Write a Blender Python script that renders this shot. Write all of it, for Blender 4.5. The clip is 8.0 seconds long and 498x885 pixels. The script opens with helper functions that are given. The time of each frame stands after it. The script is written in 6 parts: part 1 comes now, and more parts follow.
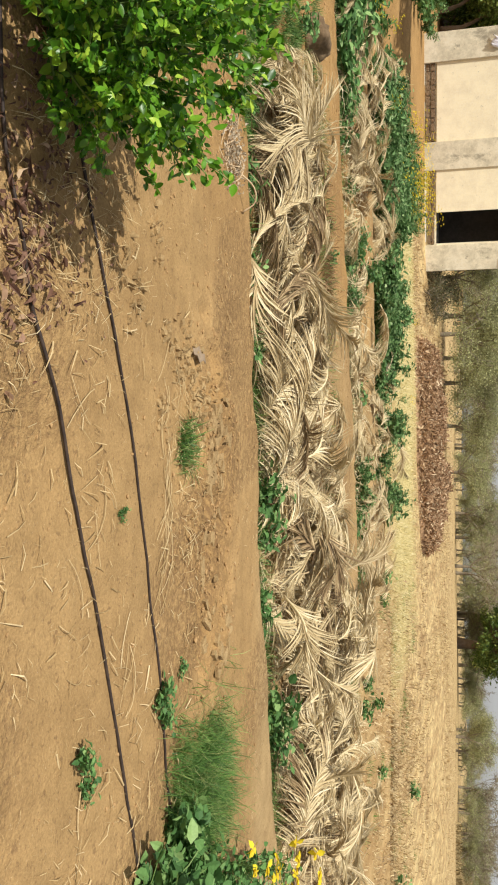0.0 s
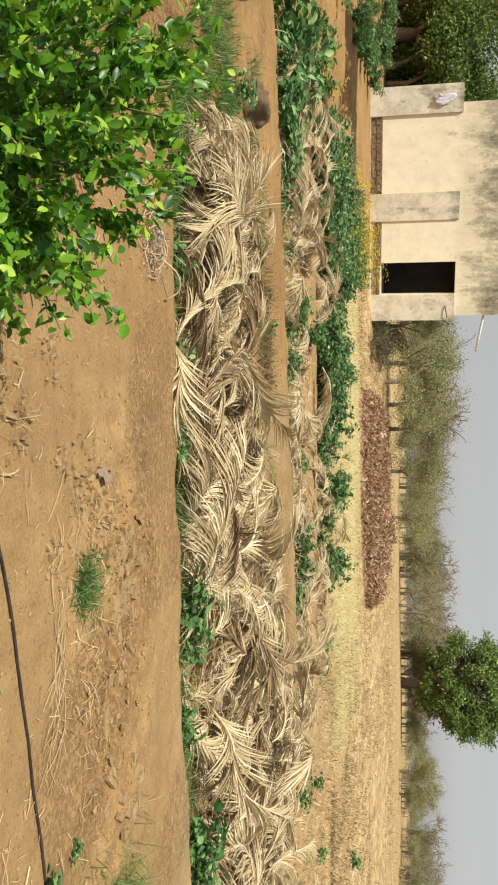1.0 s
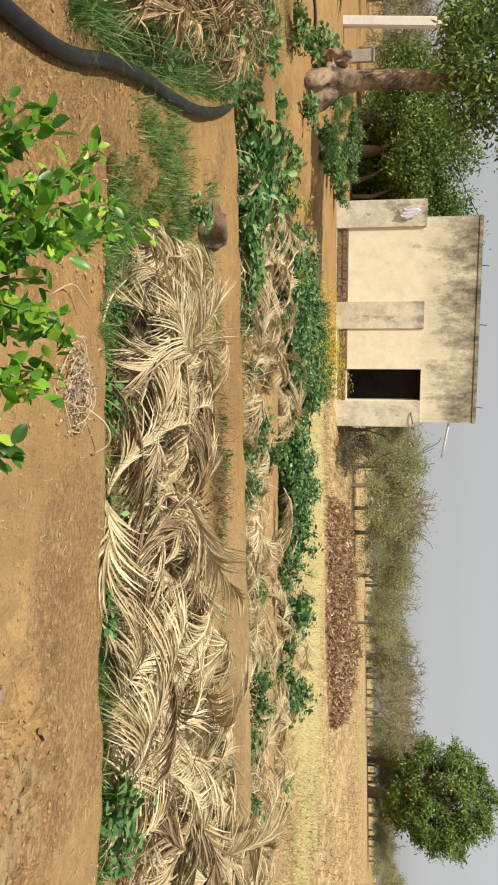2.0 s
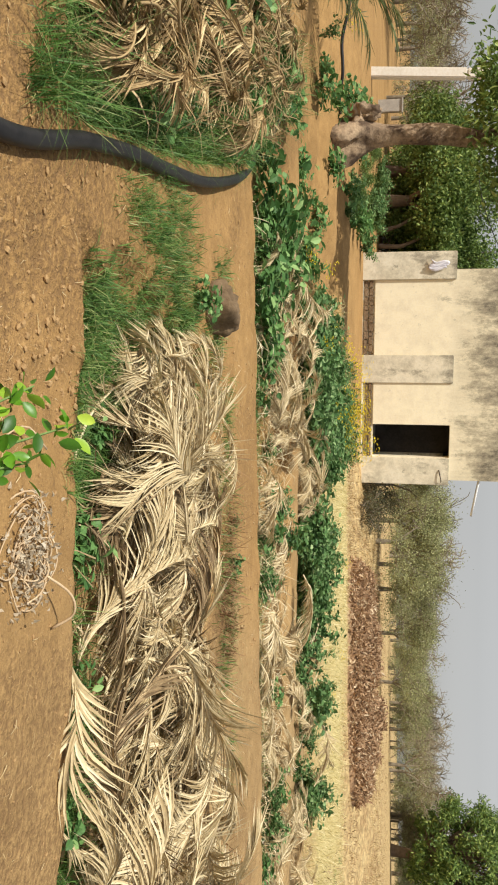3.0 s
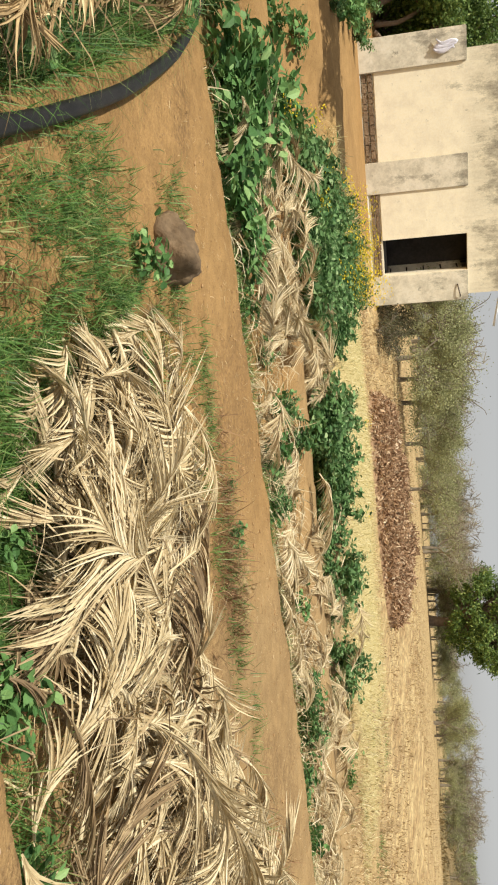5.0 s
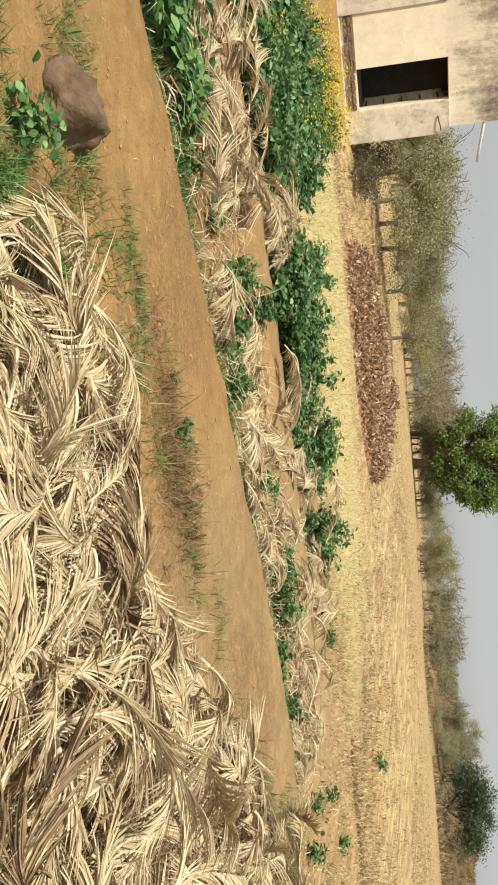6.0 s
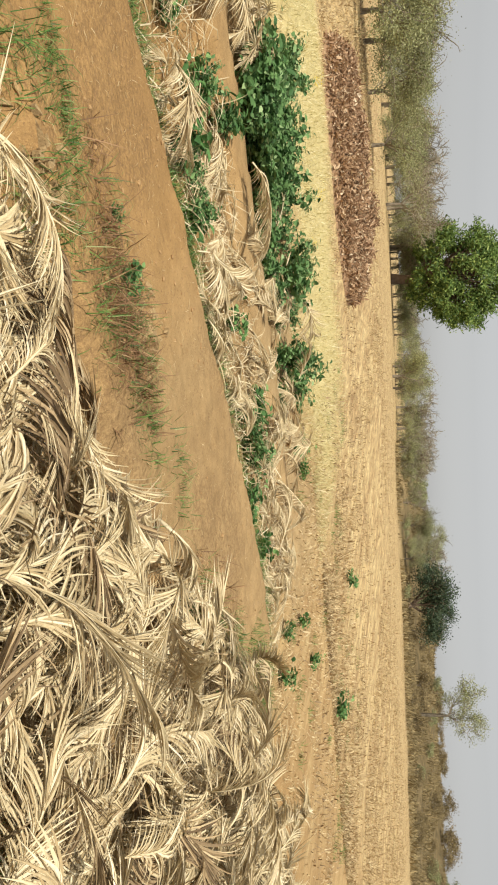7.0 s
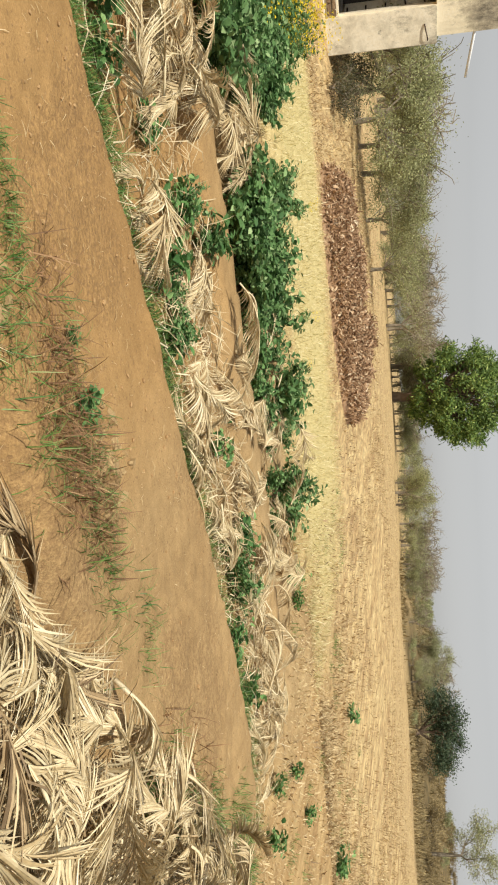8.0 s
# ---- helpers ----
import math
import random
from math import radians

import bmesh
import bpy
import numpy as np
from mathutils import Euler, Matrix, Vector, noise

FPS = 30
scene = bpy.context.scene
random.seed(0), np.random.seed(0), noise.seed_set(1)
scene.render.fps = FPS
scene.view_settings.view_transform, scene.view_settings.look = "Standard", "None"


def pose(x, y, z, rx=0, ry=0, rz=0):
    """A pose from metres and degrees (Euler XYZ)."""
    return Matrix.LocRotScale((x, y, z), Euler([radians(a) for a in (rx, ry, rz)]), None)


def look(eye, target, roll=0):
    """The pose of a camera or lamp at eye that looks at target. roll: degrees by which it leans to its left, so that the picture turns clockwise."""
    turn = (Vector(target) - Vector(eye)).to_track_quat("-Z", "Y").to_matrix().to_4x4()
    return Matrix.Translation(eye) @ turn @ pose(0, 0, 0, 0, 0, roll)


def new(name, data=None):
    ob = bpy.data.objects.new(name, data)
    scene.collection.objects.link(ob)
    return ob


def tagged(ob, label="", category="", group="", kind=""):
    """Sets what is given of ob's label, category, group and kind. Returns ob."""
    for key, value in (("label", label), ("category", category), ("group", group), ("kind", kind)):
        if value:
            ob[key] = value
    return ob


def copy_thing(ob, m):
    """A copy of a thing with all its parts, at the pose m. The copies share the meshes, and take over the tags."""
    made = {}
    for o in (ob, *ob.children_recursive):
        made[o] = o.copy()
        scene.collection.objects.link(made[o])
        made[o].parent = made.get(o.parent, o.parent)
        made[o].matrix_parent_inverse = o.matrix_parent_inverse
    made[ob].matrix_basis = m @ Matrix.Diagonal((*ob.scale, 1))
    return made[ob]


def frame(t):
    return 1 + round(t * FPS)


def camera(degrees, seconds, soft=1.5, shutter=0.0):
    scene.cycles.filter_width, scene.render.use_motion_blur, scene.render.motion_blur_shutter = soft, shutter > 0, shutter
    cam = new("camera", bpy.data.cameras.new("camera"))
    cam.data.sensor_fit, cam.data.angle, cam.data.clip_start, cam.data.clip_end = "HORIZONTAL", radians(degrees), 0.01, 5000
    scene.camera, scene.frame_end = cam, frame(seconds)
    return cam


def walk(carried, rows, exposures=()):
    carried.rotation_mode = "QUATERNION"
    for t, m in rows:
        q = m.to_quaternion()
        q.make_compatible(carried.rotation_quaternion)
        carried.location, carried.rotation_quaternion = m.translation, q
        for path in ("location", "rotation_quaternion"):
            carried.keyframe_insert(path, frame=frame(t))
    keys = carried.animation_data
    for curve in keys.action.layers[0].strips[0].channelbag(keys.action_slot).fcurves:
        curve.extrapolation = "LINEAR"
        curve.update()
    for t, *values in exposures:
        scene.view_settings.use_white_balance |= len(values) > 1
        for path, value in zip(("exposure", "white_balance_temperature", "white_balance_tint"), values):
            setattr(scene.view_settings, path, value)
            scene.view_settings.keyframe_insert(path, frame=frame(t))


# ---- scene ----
cam = camera(35.1, 8.0, soft=2.0)
PATH = [
    (0, (-0.085, 0.801, 1.243), (-0.125, 2.888, 0.686), 91.0),
    (0.5, (-0.306, 1.053, 1.253), (-0.380, 3.159, 0.782), 91.3),
    (1, (-0.522, 1.271, 1.250), (-0.657, 3.386, 0.832), 91.2),
    (1.5, (-0.726, 1.550, 1.263), (-1.062, 3.654, 0.906), 90.8),
    (1.7, (-0.811, 1.638, 1.264), (-1.189, 3.738, 0.931), 90.8),
    (2.8, (-1.447, 2.402, 1.194), (-1.866, 4.485, 0.811), 91.9),
    (3, (-1.571, 2.468, 1.200), (-2.056, 4.534, 0.798), 91.4),
    (3.5, (-1.896, 2.592, 1.175), (-2.428, 4.633, 0.710), 89.8),
    (4, (-2.215, 2.771, 1.167), (-2.609, 4.833, 0.657), 87.4),
    (4.5, (-2.476, 3.062, 1.198), (-2.704, 5.155, 0.715), 87.2),
    (4.7, (-2.566, 3.165, 1.197), (-2.678, 5.273, 0.732), 87.4),
    (5.8, (-2.822, 3.807, 1.298), (-2.446, 5.885, 0.843), 87.5),
    (6, (-2.839, 3.910, 1.319), (-2.384, 5.976, 0.885), 87.2),
    (6.5, (-2.850, 4.163, 1.312), (-2.132, 6.164, 0.923), 87.9),
    (7, (-2.876, 4.427, 1.313), (-1.946, 6.337, 0.926), 89.1),
    (7.5, (-2.806, 4.716, 1.321), (-1.936, 6.654, 0.927), 89.3),
    (8, (-2.797, 4.954, 1.373), (-2.156, 6.979, 0.984), 88.2),
]
walk(cam, [(t, look(eye, target, roll)) for t, eye, target, roll in PATH])
EXPOSURE = 0.19

# ---- light ----
SUN_ELEV, SUN_FROM = radians(53), Vector((-0.53, -0.85))
world = bpy.data.worlds.new("sky")
scene.world = world
world.use_nodes = True
wn, wl = world.node_tree.nodes, world.node_tree.links
sky = wn.new("ShaderNodeTexSky")
sky.sky_type, sky.sun_disc = "NISHITA", False
sky.sun_elevation, sky.sun_rotation = SUN_ELEV, math.atan2(SUN_FROM.x, SUN_FROM.y)
sky.air_density, sky.dust_density, sky.ozone_density = 1.2, 1.6, 1.0
haze = wn.new("ShaderNodeHueSaturation")
haze.inputs["Saturation"].default_value = 0.1
wl.new(sky.outputs[0], haze.inputs["Color"])
wl.new(haze.outputs[0], wn["Background"].inputs["Color"])
wn["Background"].inputs["Strength"].default_value = 0.089
sun = new("sun", bpy.data.lights.new("sun", "SUN"))
sun.data.energy, sun.data.angle, sun.data.color = 4.1, radians(0.6), (1.0, 0.966, 0.876)
up_from = Vector((SUN_FROM.x, SUN_FROM.y, 0)).normalized() * math.cos(SUN_ELEV) + Vector((0, 0, math.sin(SUN_ELEV)))
sun.matrix_world = look(up_from * 50, (0, 0, 0))
scene.view_settings.exposure = EXPOSURE

# ---- materials ----


def ramp(nt, fac, stops):
    r = nt.nodes.new("ShaderNodeValToRGB")
    e = r.color_ramp.elements
    while len(e) < len(stops):
        e.new(0.5)
    for k, (p, c) in enumerate(stops):
        e[k].position, e[k].color = p, (*c, 1)
    nt.links.new(fac, r.inputs["Fac"])
    return r.outputs["Color"]


def tex(nt, scale, detail=4, rough=0.6, vector=None, kind="ShaderNodeTexNoise"):
    n = nt.nodes.new(kind)
    n.inputs["Scale"].default_value = scale
    if kind == "ShaderNodeTexNoise":
        n.inputs["Detail"].default_value, n.inputs["Roughness"].default_value = detail, rough
    if vector is not None:
        nt.links.new(vector, n.inputs["Vector"])
    return n.outputs[0]


def mix(nt, fac, a, b, mode="MIX"):
    m = nt.nodes.new("ShaderNodeMix")
    m.data_type, m.blend_type = "RGBA", mode
    for v, i in ((fac, 0), (a, 6), (b, 7)):
        if isinstance(v, (int, float)):
            m.inputs[i].default_value = v
        elif isinstance(v, tuple):
            m.inputs[i].default_value = (*v, 1)
        else:
            nt.links.new(v, m.inputs[i])
    return m.outputs[2]


def base(name, roughness=0.8, metal=0.0, spec=0.3):
    m = bpy.data.materials.new(name)
    m.use_nodes = True
    b = m.node_tree.nodes["Principled BSDF"]
    b.inputs["Roughness"].default_value, b.inputs["Metallic"].default_value = roughness, metal
    b.inputs["Specular IOR Level"].default_value = spec
    return m, m.node_tree, b


def bump(nt, b, height, strength, distance):
    n = nt.nodes.new("ShaderNodeBump")
    n.inputs["Strength"].default_value, n.inputs["Distance"].default_value = strength, distance
    nt.links.new(height, n.inputs["Height"])
    nt.links.new(n.outputs[0], b.inputs["Normal"])


def world_pos(nt):
    return nt.nodes.new("ShaderNodeNewGeometry").outputs["Position"]


def object_pos(nt):
    return nt.nodes.new("ShaderNodeTexCoord").outputs["Object"]


def plain(name, colour, colour2, scale, roughness=0.8, metal=0.0, spec=0.3, fine=None, relief=0.3, depth=0.005, edge=0.2):
    """A surface with stains at one scale and grain at a finer one."""
    m, nt, b = base(name, roughness, metal, spec)
    pos = object_pos(nt)
    big = tex(nt, scale, 5, 0.65, pos)
    small = tex(nt, fine or scale * 9, 3, 0.7, pos)
    c = ramp(nt, big, [(0.5 - edge, colour), (0.5 + edge, colour2)])
    c = mix(nt, 0.35, c, ramp(nt, small, [(0.3, (0.35, 0.35, 0.35)), (0.7, (0.9, 0.9, 0.9))]), "OVERLAY")
    nt.links.new(c, b.inputs["Base Color"])
    bump(nt, b, small, relief, depth)
    return m


def leafy(name, dark, light, third=None, see_through=0.35, roughness=0.5, per_object=0.5, spec=0.35):
    """Leaf matter: each leaf a shade of its own, light shining through."""
    m, nt, b = base(name, roughness, 0, spec)
    geo = nt.nodes.new("ShaderNodeNewGeometry")
    info = nt.nodes.new("ShaderNodeObjectInfo")
    stops = [(0.0, dark), (0.8, light)] + ([(1.0, third)] if third else [])
    c = ramp(nt, geo.outputs["Random Per Island"], stops)
    c2 = ramp(nt, info.outputs["Random"], [(0.0, (0.36, 0.36, 0.36)), (1.0, (0.64, 0.64, 0.64))])
    c = mix(nt, per_object, c, c2, "OVERLAY")
    c = mix(nt, 0.25, c, ramp(nt, tex(nt, 60, 2, 0.6, object_pos(nt)), [(0.3, (0.3, 0.3, 0.3)), (0.7, (0.8, 0.8, 0.8))]), "OVERLAY")
    nt.links.new(c, b.inputs["Base Color"])
    tr = nt.nodes.new("ShaderNodeBsdfTranslucent")
    nt.links.new(c, tr.inputs["Color"])
    ms = nt.nodes.new("ShaderNodeMixShader")
    ms.inputs[0].default_value = see_through
    nt.links.new(b.outputs[0], ms.inputs[1])
    nt.links.new(tr.outputs[0], ms.inputs[2])
    nt.links.new(ms.outputs[0], nt.nodes["Material Output"].inputs["Surface"])
    return m


def soil_material():
    m, nt, b = base("sandy_soil", 0.95, 0, 0.15)
    pos = world_pos(nt)
    big = tex(nt, 0.9, 5, 0.6, pos)
    mid = tex(nt, 7, 5, 0.65, pos)
    fine = tex(nt, 95, 4, 0.75, pos)
    soil = ramp(nt, big, [(0.25, (0.315, 0.214, 0.103)), (0.55, (0.39, 0.272, 0.133)), (0.8, (0.45, 0.32, 0.162))])
    soil = mix(nt, 0.35, soil, ramp(nt, mid, [(0.3, (0.3, 0.28, 0.26)), (0.7, (0.75, 0.75, 0.75))]), "OVERLAY")
    soil = mix(nt, 0.45, soil, ramp(nt, fine, [(0.3, (0.25, 0.23, 0.22)), (0.72, (0.76, 0.75, 0.74))]), "OVERLAY")
    a5 = nt.nodes.new("ShaderNodeAttribute")
    a5.attribute_name = "ochre"
    soil = mix(nt, a5.outputs["Fac"], soil, mix(nt, 1.0, soil, (0.95, 0.825, 0.67), "MULTIPLY"))
    a3 = nt.nodes.new("ShaderNodeAttribute")
    a3.attribute_name = "crumb"
    grains = tex(nt, 34, 4, 0.7, pos)
    soil = mix(nt, ramp(nt, tex(nt, 38, 3, 0.6, pos), [(0.33, (0.65, 0.65, 0.65)), (0.4, (0, 0, 0))]), soil, (0.2, 0.118, 0.056))
    soil = mix(nt, ramp(nt, tex(nt, 120, 2, 0.5, pos), [(0.66, (0, 0, 0)), (0.74, (0.5, 0.5, 0.5))]), soil, (0.55, 0.42, 0.25))
    # shade between the crumbs, painted as dark colour where the grains lie low
    pit_shade = mix(nt, ramp(nt, grains, [(0.4, (0.8, 0.8, 0.8)), (0.56, (0, 0, 0))]), soil, (0.2, 0.115, 0.054))
    soil = mix(nt, a3.outputs["Fac"], soil, pit_shade)
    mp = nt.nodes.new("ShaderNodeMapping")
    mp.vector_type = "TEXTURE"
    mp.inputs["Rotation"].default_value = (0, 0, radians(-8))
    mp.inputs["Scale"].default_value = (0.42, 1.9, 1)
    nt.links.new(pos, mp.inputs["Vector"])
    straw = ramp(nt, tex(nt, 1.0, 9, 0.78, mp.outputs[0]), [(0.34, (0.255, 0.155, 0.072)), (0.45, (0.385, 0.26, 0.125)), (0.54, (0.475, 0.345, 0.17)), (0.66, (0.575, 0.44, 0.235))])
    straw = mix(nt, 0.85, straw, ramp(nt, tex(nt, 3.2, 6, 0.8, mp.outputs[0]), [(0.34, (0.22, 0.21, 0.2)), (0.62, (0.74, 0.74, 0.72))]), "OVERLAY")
    pale = ramp(nt, tex(nt, 9, 6, 0.7, pos), [(0.3, (0.45, 0.36, 0.15)), (0.7, (0.66, 0.56, 0.28))])
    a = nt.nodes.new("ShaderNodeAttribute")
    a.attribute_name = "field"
    a2 = nt.nodes.new("ShaderNodeAttribute")
    a2.attribute_name = "pale"
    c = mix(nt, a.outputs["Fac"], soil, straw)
    c = mix(nt, a2.outputs["Fac"], c, pale)
    a4 = nt.nodes.new("ShaderNodeAttribute")
    a4.attribute_name = "scrub"
    brush = ramp(nt, tex(nt, 0.5, 8, 0.75, pos), [(0.35, (0.07, 0.055, 0.025)), (0.5, (0.14, 0.1, 0.045)), (0.66, (0.25, 0.18, 0.085))])
    c = mix(nt, a4.outputs["Fac"], c, brush)
    nt.links.new(c, b.inputs["Base Color"])
    flat = mix(nt, 0.6, mid, fine)
    a6 = nt.nodes.new("ShaderNodeAttribute")
    a6.attribute_name = "trod"
    vo = nt.nodes.new("ShaderNodeTexVoronoi")
    vo.feature = "DISTANCE_TO_EDGE"
    vo.inputs["Scale"].default_value = 8.5
    sw = nt.nodes.new("ShaderNodeVectorMath")
    sw.operation = "MULTIPLY_ADD"
    wn2 = nt.nodes.new("ShaderNodeTexNoise")
    wn2.inputs["Scale"].default_value = 11
    nt.links.new(pos, wn2.inputs["Vector"])
    nt.links.new(wn2.outputs["Color"], sw.inputs[0])
    sw.inputs[1].default_value = (0.12, 0.12, 0.12)
    nt.links.new(pos, sw.inputs[2])
    nt.links.new(sw.outputs[0], vo.inputs["Vector"])
    crust = ramp(nt, vo.outputs["Distance"], [(0.0, (0, 0, 0)), (0.09, (0.75, 0.75, 0.75)), (0.4, (1, 1, 1))])
    flat = mix(nt, a6.outputs["Fac"], flat, mix(nt, 0.3, mid, crust))
    rise = mix(nt, a3.outputs["Fac"], flat, mix(nt, 0.8, mid, ramp(nt, grains, [(0.36, (0, 0, 0)), (0.62, (1, 1, 1))])))
    bump(nt, b, mix(nt, a.outputs["Fac"], rise, (0.5, 0.5, 0.5)), 0.6, 0.025)
    return m


def wall_material(name, wash, wear, mould, streak=1.0, low=1.9, high=3.9):
    """Lime-washed plaster, with black rain mould that is thicker where rain runs off the top."""
    m, nt, b = base(name, 0.9, 0, 0.2)
    pos = object_pos(nt)
    sep = nt.nodes.new("ShaderNodeSeparateXYZ")
    nt.links.new(pos, sep.inputs[0])
    big = tex(nt, 0.8, 6, 0.7, pos)
    mp = nt.nodes.new("ShaderNodeMapping")
    mp.inputs["Scale"].default_value = (1.5, 1.5, 0.75)
    nt.links.new(pos, mp.inputs["Vector"])
    runs = tex(nt, 1.0, 12, 0.78, mp.outputs[0])
    fine = tex(nt, 22, 4, 0.7, pos)
    c = ramp(nt, tex(nt, 2.2, 7, 0.72, pos), [(0.36, wear), (0.56, wash)])
    c = mix(nt, ramp(nt, big, [(0.3, (0.45, 0.45, 0.45)), (0.5, (0, 0, 0))]), c, wear)
    mr = nt.nodes.new("ShaderNodeMapRange")
    mr.inputs["From Min"].default_value, mr.inputs["From Max"].default_value = low, high
    mr.inputs["To Min"].default_value, mr.inputs["To Max"].default_value = -0.5 * streak, 0.3 * streak
    nt.links.new(sep.outputs[2], mr.inputs["Value"])
    ad = nt.nodes.new("ShaderNodeMath")
    ad.operation = "ADD"
    nt.links.new(ramp(nt, runs, [(0.33, (0, 0, 0)), (0.67, (1, 1, 1))]), ad.inputs[0])
    nt.links.new(mr.outputs[0], ad.inputs[1])
    f = ramp(nt, ad.outputs[0], [(0.42, (0, 0, 0)), (0.6, (0.4, 0.4, 0.4)), (1.0, (0.97, 0.97, 0.97))])
    dm = nt.nodes.new("ShaderNodeMapping")
    dm.inputs["Scale"].default_value = (3.2, 3.2, 0.55)
    nt.links.new(pos, dm.inputs["Vector"])
    mz = nt.nodes.new("ShaderNodeMapRange")
    mz.inputs["From Min"].default_value, mz.inputs["From Max"].default_value = 2.45, 2.75
    nt.links.new(sep.outputs[2], mz.inputs["Value"])
    film = mix(nt, 1.0, mz.outputs[0], ramp(nt, tex(nt, 1.0, 10, 0.75, dm.outputs[0]), [(0.36, (0.12, 0.12, 0.12)), (0.62, (0.7, 0.7, 0.7))]), "MULTIPLY")
    c = mix(nt, film, c, mix(nt, 0.35, wear, mould))
    c = mix(nt, f, c, mould)
    c = mix(nt, ramp(nt, tex(nt, 3.4, 8, 0.75, pos), [(0.3, (0.75, 0.75, 0.75)), (0.39, (0, 0, 0))]), c, mould)
    c = mix(nt, 0.3, c, ramp(nt, fine, [(0.3, (0.35, 0.35, 0.35)), (0.7, (0.8, 0.8, 0.8))]), "OVERLAY")
    nt.links.new(c, b.inputs["Base Color"])
    bump(nt, b, fine, 0.35, 0.01)
    return m


SOIL = soil_material()
CLOD = plain("soil_clod", (0.29, 0.178, 0.082), (0.4, 0.255, 0.12), 6, 0.95, spec=0.1)
STRAW = leafy("dry_straw", (0.42, 0.29, 0.13), (0.64, 0.49, 0.27), (0.76, 0.62, 0.38), 0.2, 0.7, 0.25)
FROND = leafy("dry_palm_leaf", (0.42, 0.315, 0.165), (0.71, 0.59, 0.37), (0.82, 0.71, 0.495), 0.1, 0.6, 0.3, 0.2)
# darker copy of the dry leaf: shade in the heap's gaps put into colour
FROND_SHADED = leafy("shaded_palm_leaf", (0.16, 0.105, 0.055), (0.42, 0.3, 0.16), (0.66, 0.52, 0.31), 0.08, 0.65, 0.3)
FROND_GOLD = leafy("golden_palm_leaf", (0.22, 0.145, 0.068), (0.52, 0.375, 0.19), (0.7, 0.55, 0.31), 0.1, 0.65, 0.35, 0.2)
RACHIS = plain("dry_leaf_stalk", (0.6, 0.47, 0.27), (0.8, 0.66, 0.42), 8, 0.6)
GRASS = leafy("green_grass", (0.045, 0.11, 0.025), (0.15, 0.28, 0.06), (0.42, 0.42, 0.17), 0.3, 0.5, 0.2)
WEED = leafy("weed_leaf", (0.055, 0.135, 0.04), (0.145, 0.285, 0.085), (0.31, 0.46, 0.17), 0.28, 0.55, 0.4, 0.25)
SHRUB = leafy("field_shrub_leaf", (0.055, 0.125, 0.04), (0.16, 0.28, 0.095), (0.36, 0.47, 0.22), 0.28, 0.6, 0.4, 0.22)
CITRUS = leafy("citrus_leaf", (0.03, 0.105, 0.01), (0.16, 0.38, 0.025), (0.5, 0.68, 0.08), 0.36, 0.36, 0.1, 0.45)
YELLOW = leafy("yellow_petal", (0.75, 0.52, 0.02), (0.9, 0.72, 0.04), None, 0.3, 0.6, 0.1)
BROWN_LEAF = leafy("brown_dry_leaf", (0.2, 0.11, 0.055), (0.48, 0.31, 0.175), (0.74, 0.58, 0.39), 0.1, 0.7, 0.2)
TREE_LEAF = leafy("tree_leaf", (0.055, 0.105, 0.025), (0.18, 0.265, 0.06), (0.4, 0.47, 0.14), 0.3, 0.55, 0.4)
THORN_LEAF = leafy("thorn_tree_leaf", (0.2, 0.21, 0.1), (0.38, 0.39, 0.19), (0.55, 0.54, 0.3), 0.35, 0.75, 0.6, 0.2)
SCRUB_LEAF = leafy("dry_scrub_leaf", (0.14, 0.11, 0.05), (0.26, 0.19, 0.085), (0.38, 0.29, 0.14), 0.15, 0.8, 0.6)
BARK = plain("pale_bark", (0.09, 0.058, 0.037), (0.38, 0.27, 0.17), 3.2, 0.85, fine=14, relief=0.8, depth=0.03, edge=0.09)
DARK_BARK = plain("dark_bark", (0.11, 0.075, 0.05), (0.2, 0.145, 0.1), 5, 0.9, relief=0.8, depth=0.03)
TWIG = plain("grey_twig", (0.16, 0.13, 0.09), (0.28, 0.235, 0.17), 3, 0.9)
VINE = plain("dry_vine", (0.42, 0.29, 0.17), (0.62, 0.47, 0.3), 12, 0.7)
GREEN_STEM = plain("green_stem", (0.09, 0.16, 0.04), (0.17, 0.25, 0.07), 8, 0.6)
PIPE = plain("black_polythene", (0.01, 0.01, 0.011), (0.024, 0.022, 0.022), 14, 0.5, spec=0.28, relief=0.15)
PIPE_THIN = plain("dusty_black_polythene", (0.018, 0.013, 0.012), (0.06, 0.04, 0.03), 25, 0.6, spec=0.3)
ROCK = plain("brown_rock", (0.085, 0.055, 0.03), (0.25, 0.17, 0.095), 4, 0.9, relief=0.5, depth=0.02)
CREAM = wall_material("cream_limewash", (0.88, 0.78, 0.56), (0.76, 0.66, 0.47), (0.12, 0.105, 0.08))
GREYWASH = wall_material("grey_stained_limewash", (0.74, 0.66, 0.5), (0.5, 0.44, 0.33), (0.1, 0.09, 0.07), 0.9, 0.3, 3.3)
RUBBLE = plain("dark_rubble", (0.13, 0.085, 0.05), (0.32, 0.22, 0.13), 3, 0.95, relief=0.9, depth=0.04)
# plaster coloured near black: the unlit room's darkness is in the colour
INSIDE = plain("dark_room_plaster", (0.05, 0.042, 0.036), (0.09, 0.078, 0.066), 2, 0.95)
WHITE = plain("whitewashed_concrete", (0.7, 0.64, 0.54), (0.82, 0.76, 0.66), 2, 0.85)
CONCRETE = plain("grey_concrete", (0.33, 0.3, 0.27), (0.5, 0.46, 0.4), 4, 0.9)
IRON = plain("rusty_iron", (0.04, 0.03, 0.026), (0.1, 0.06, 0.04), 18, 0.8, 0.4)
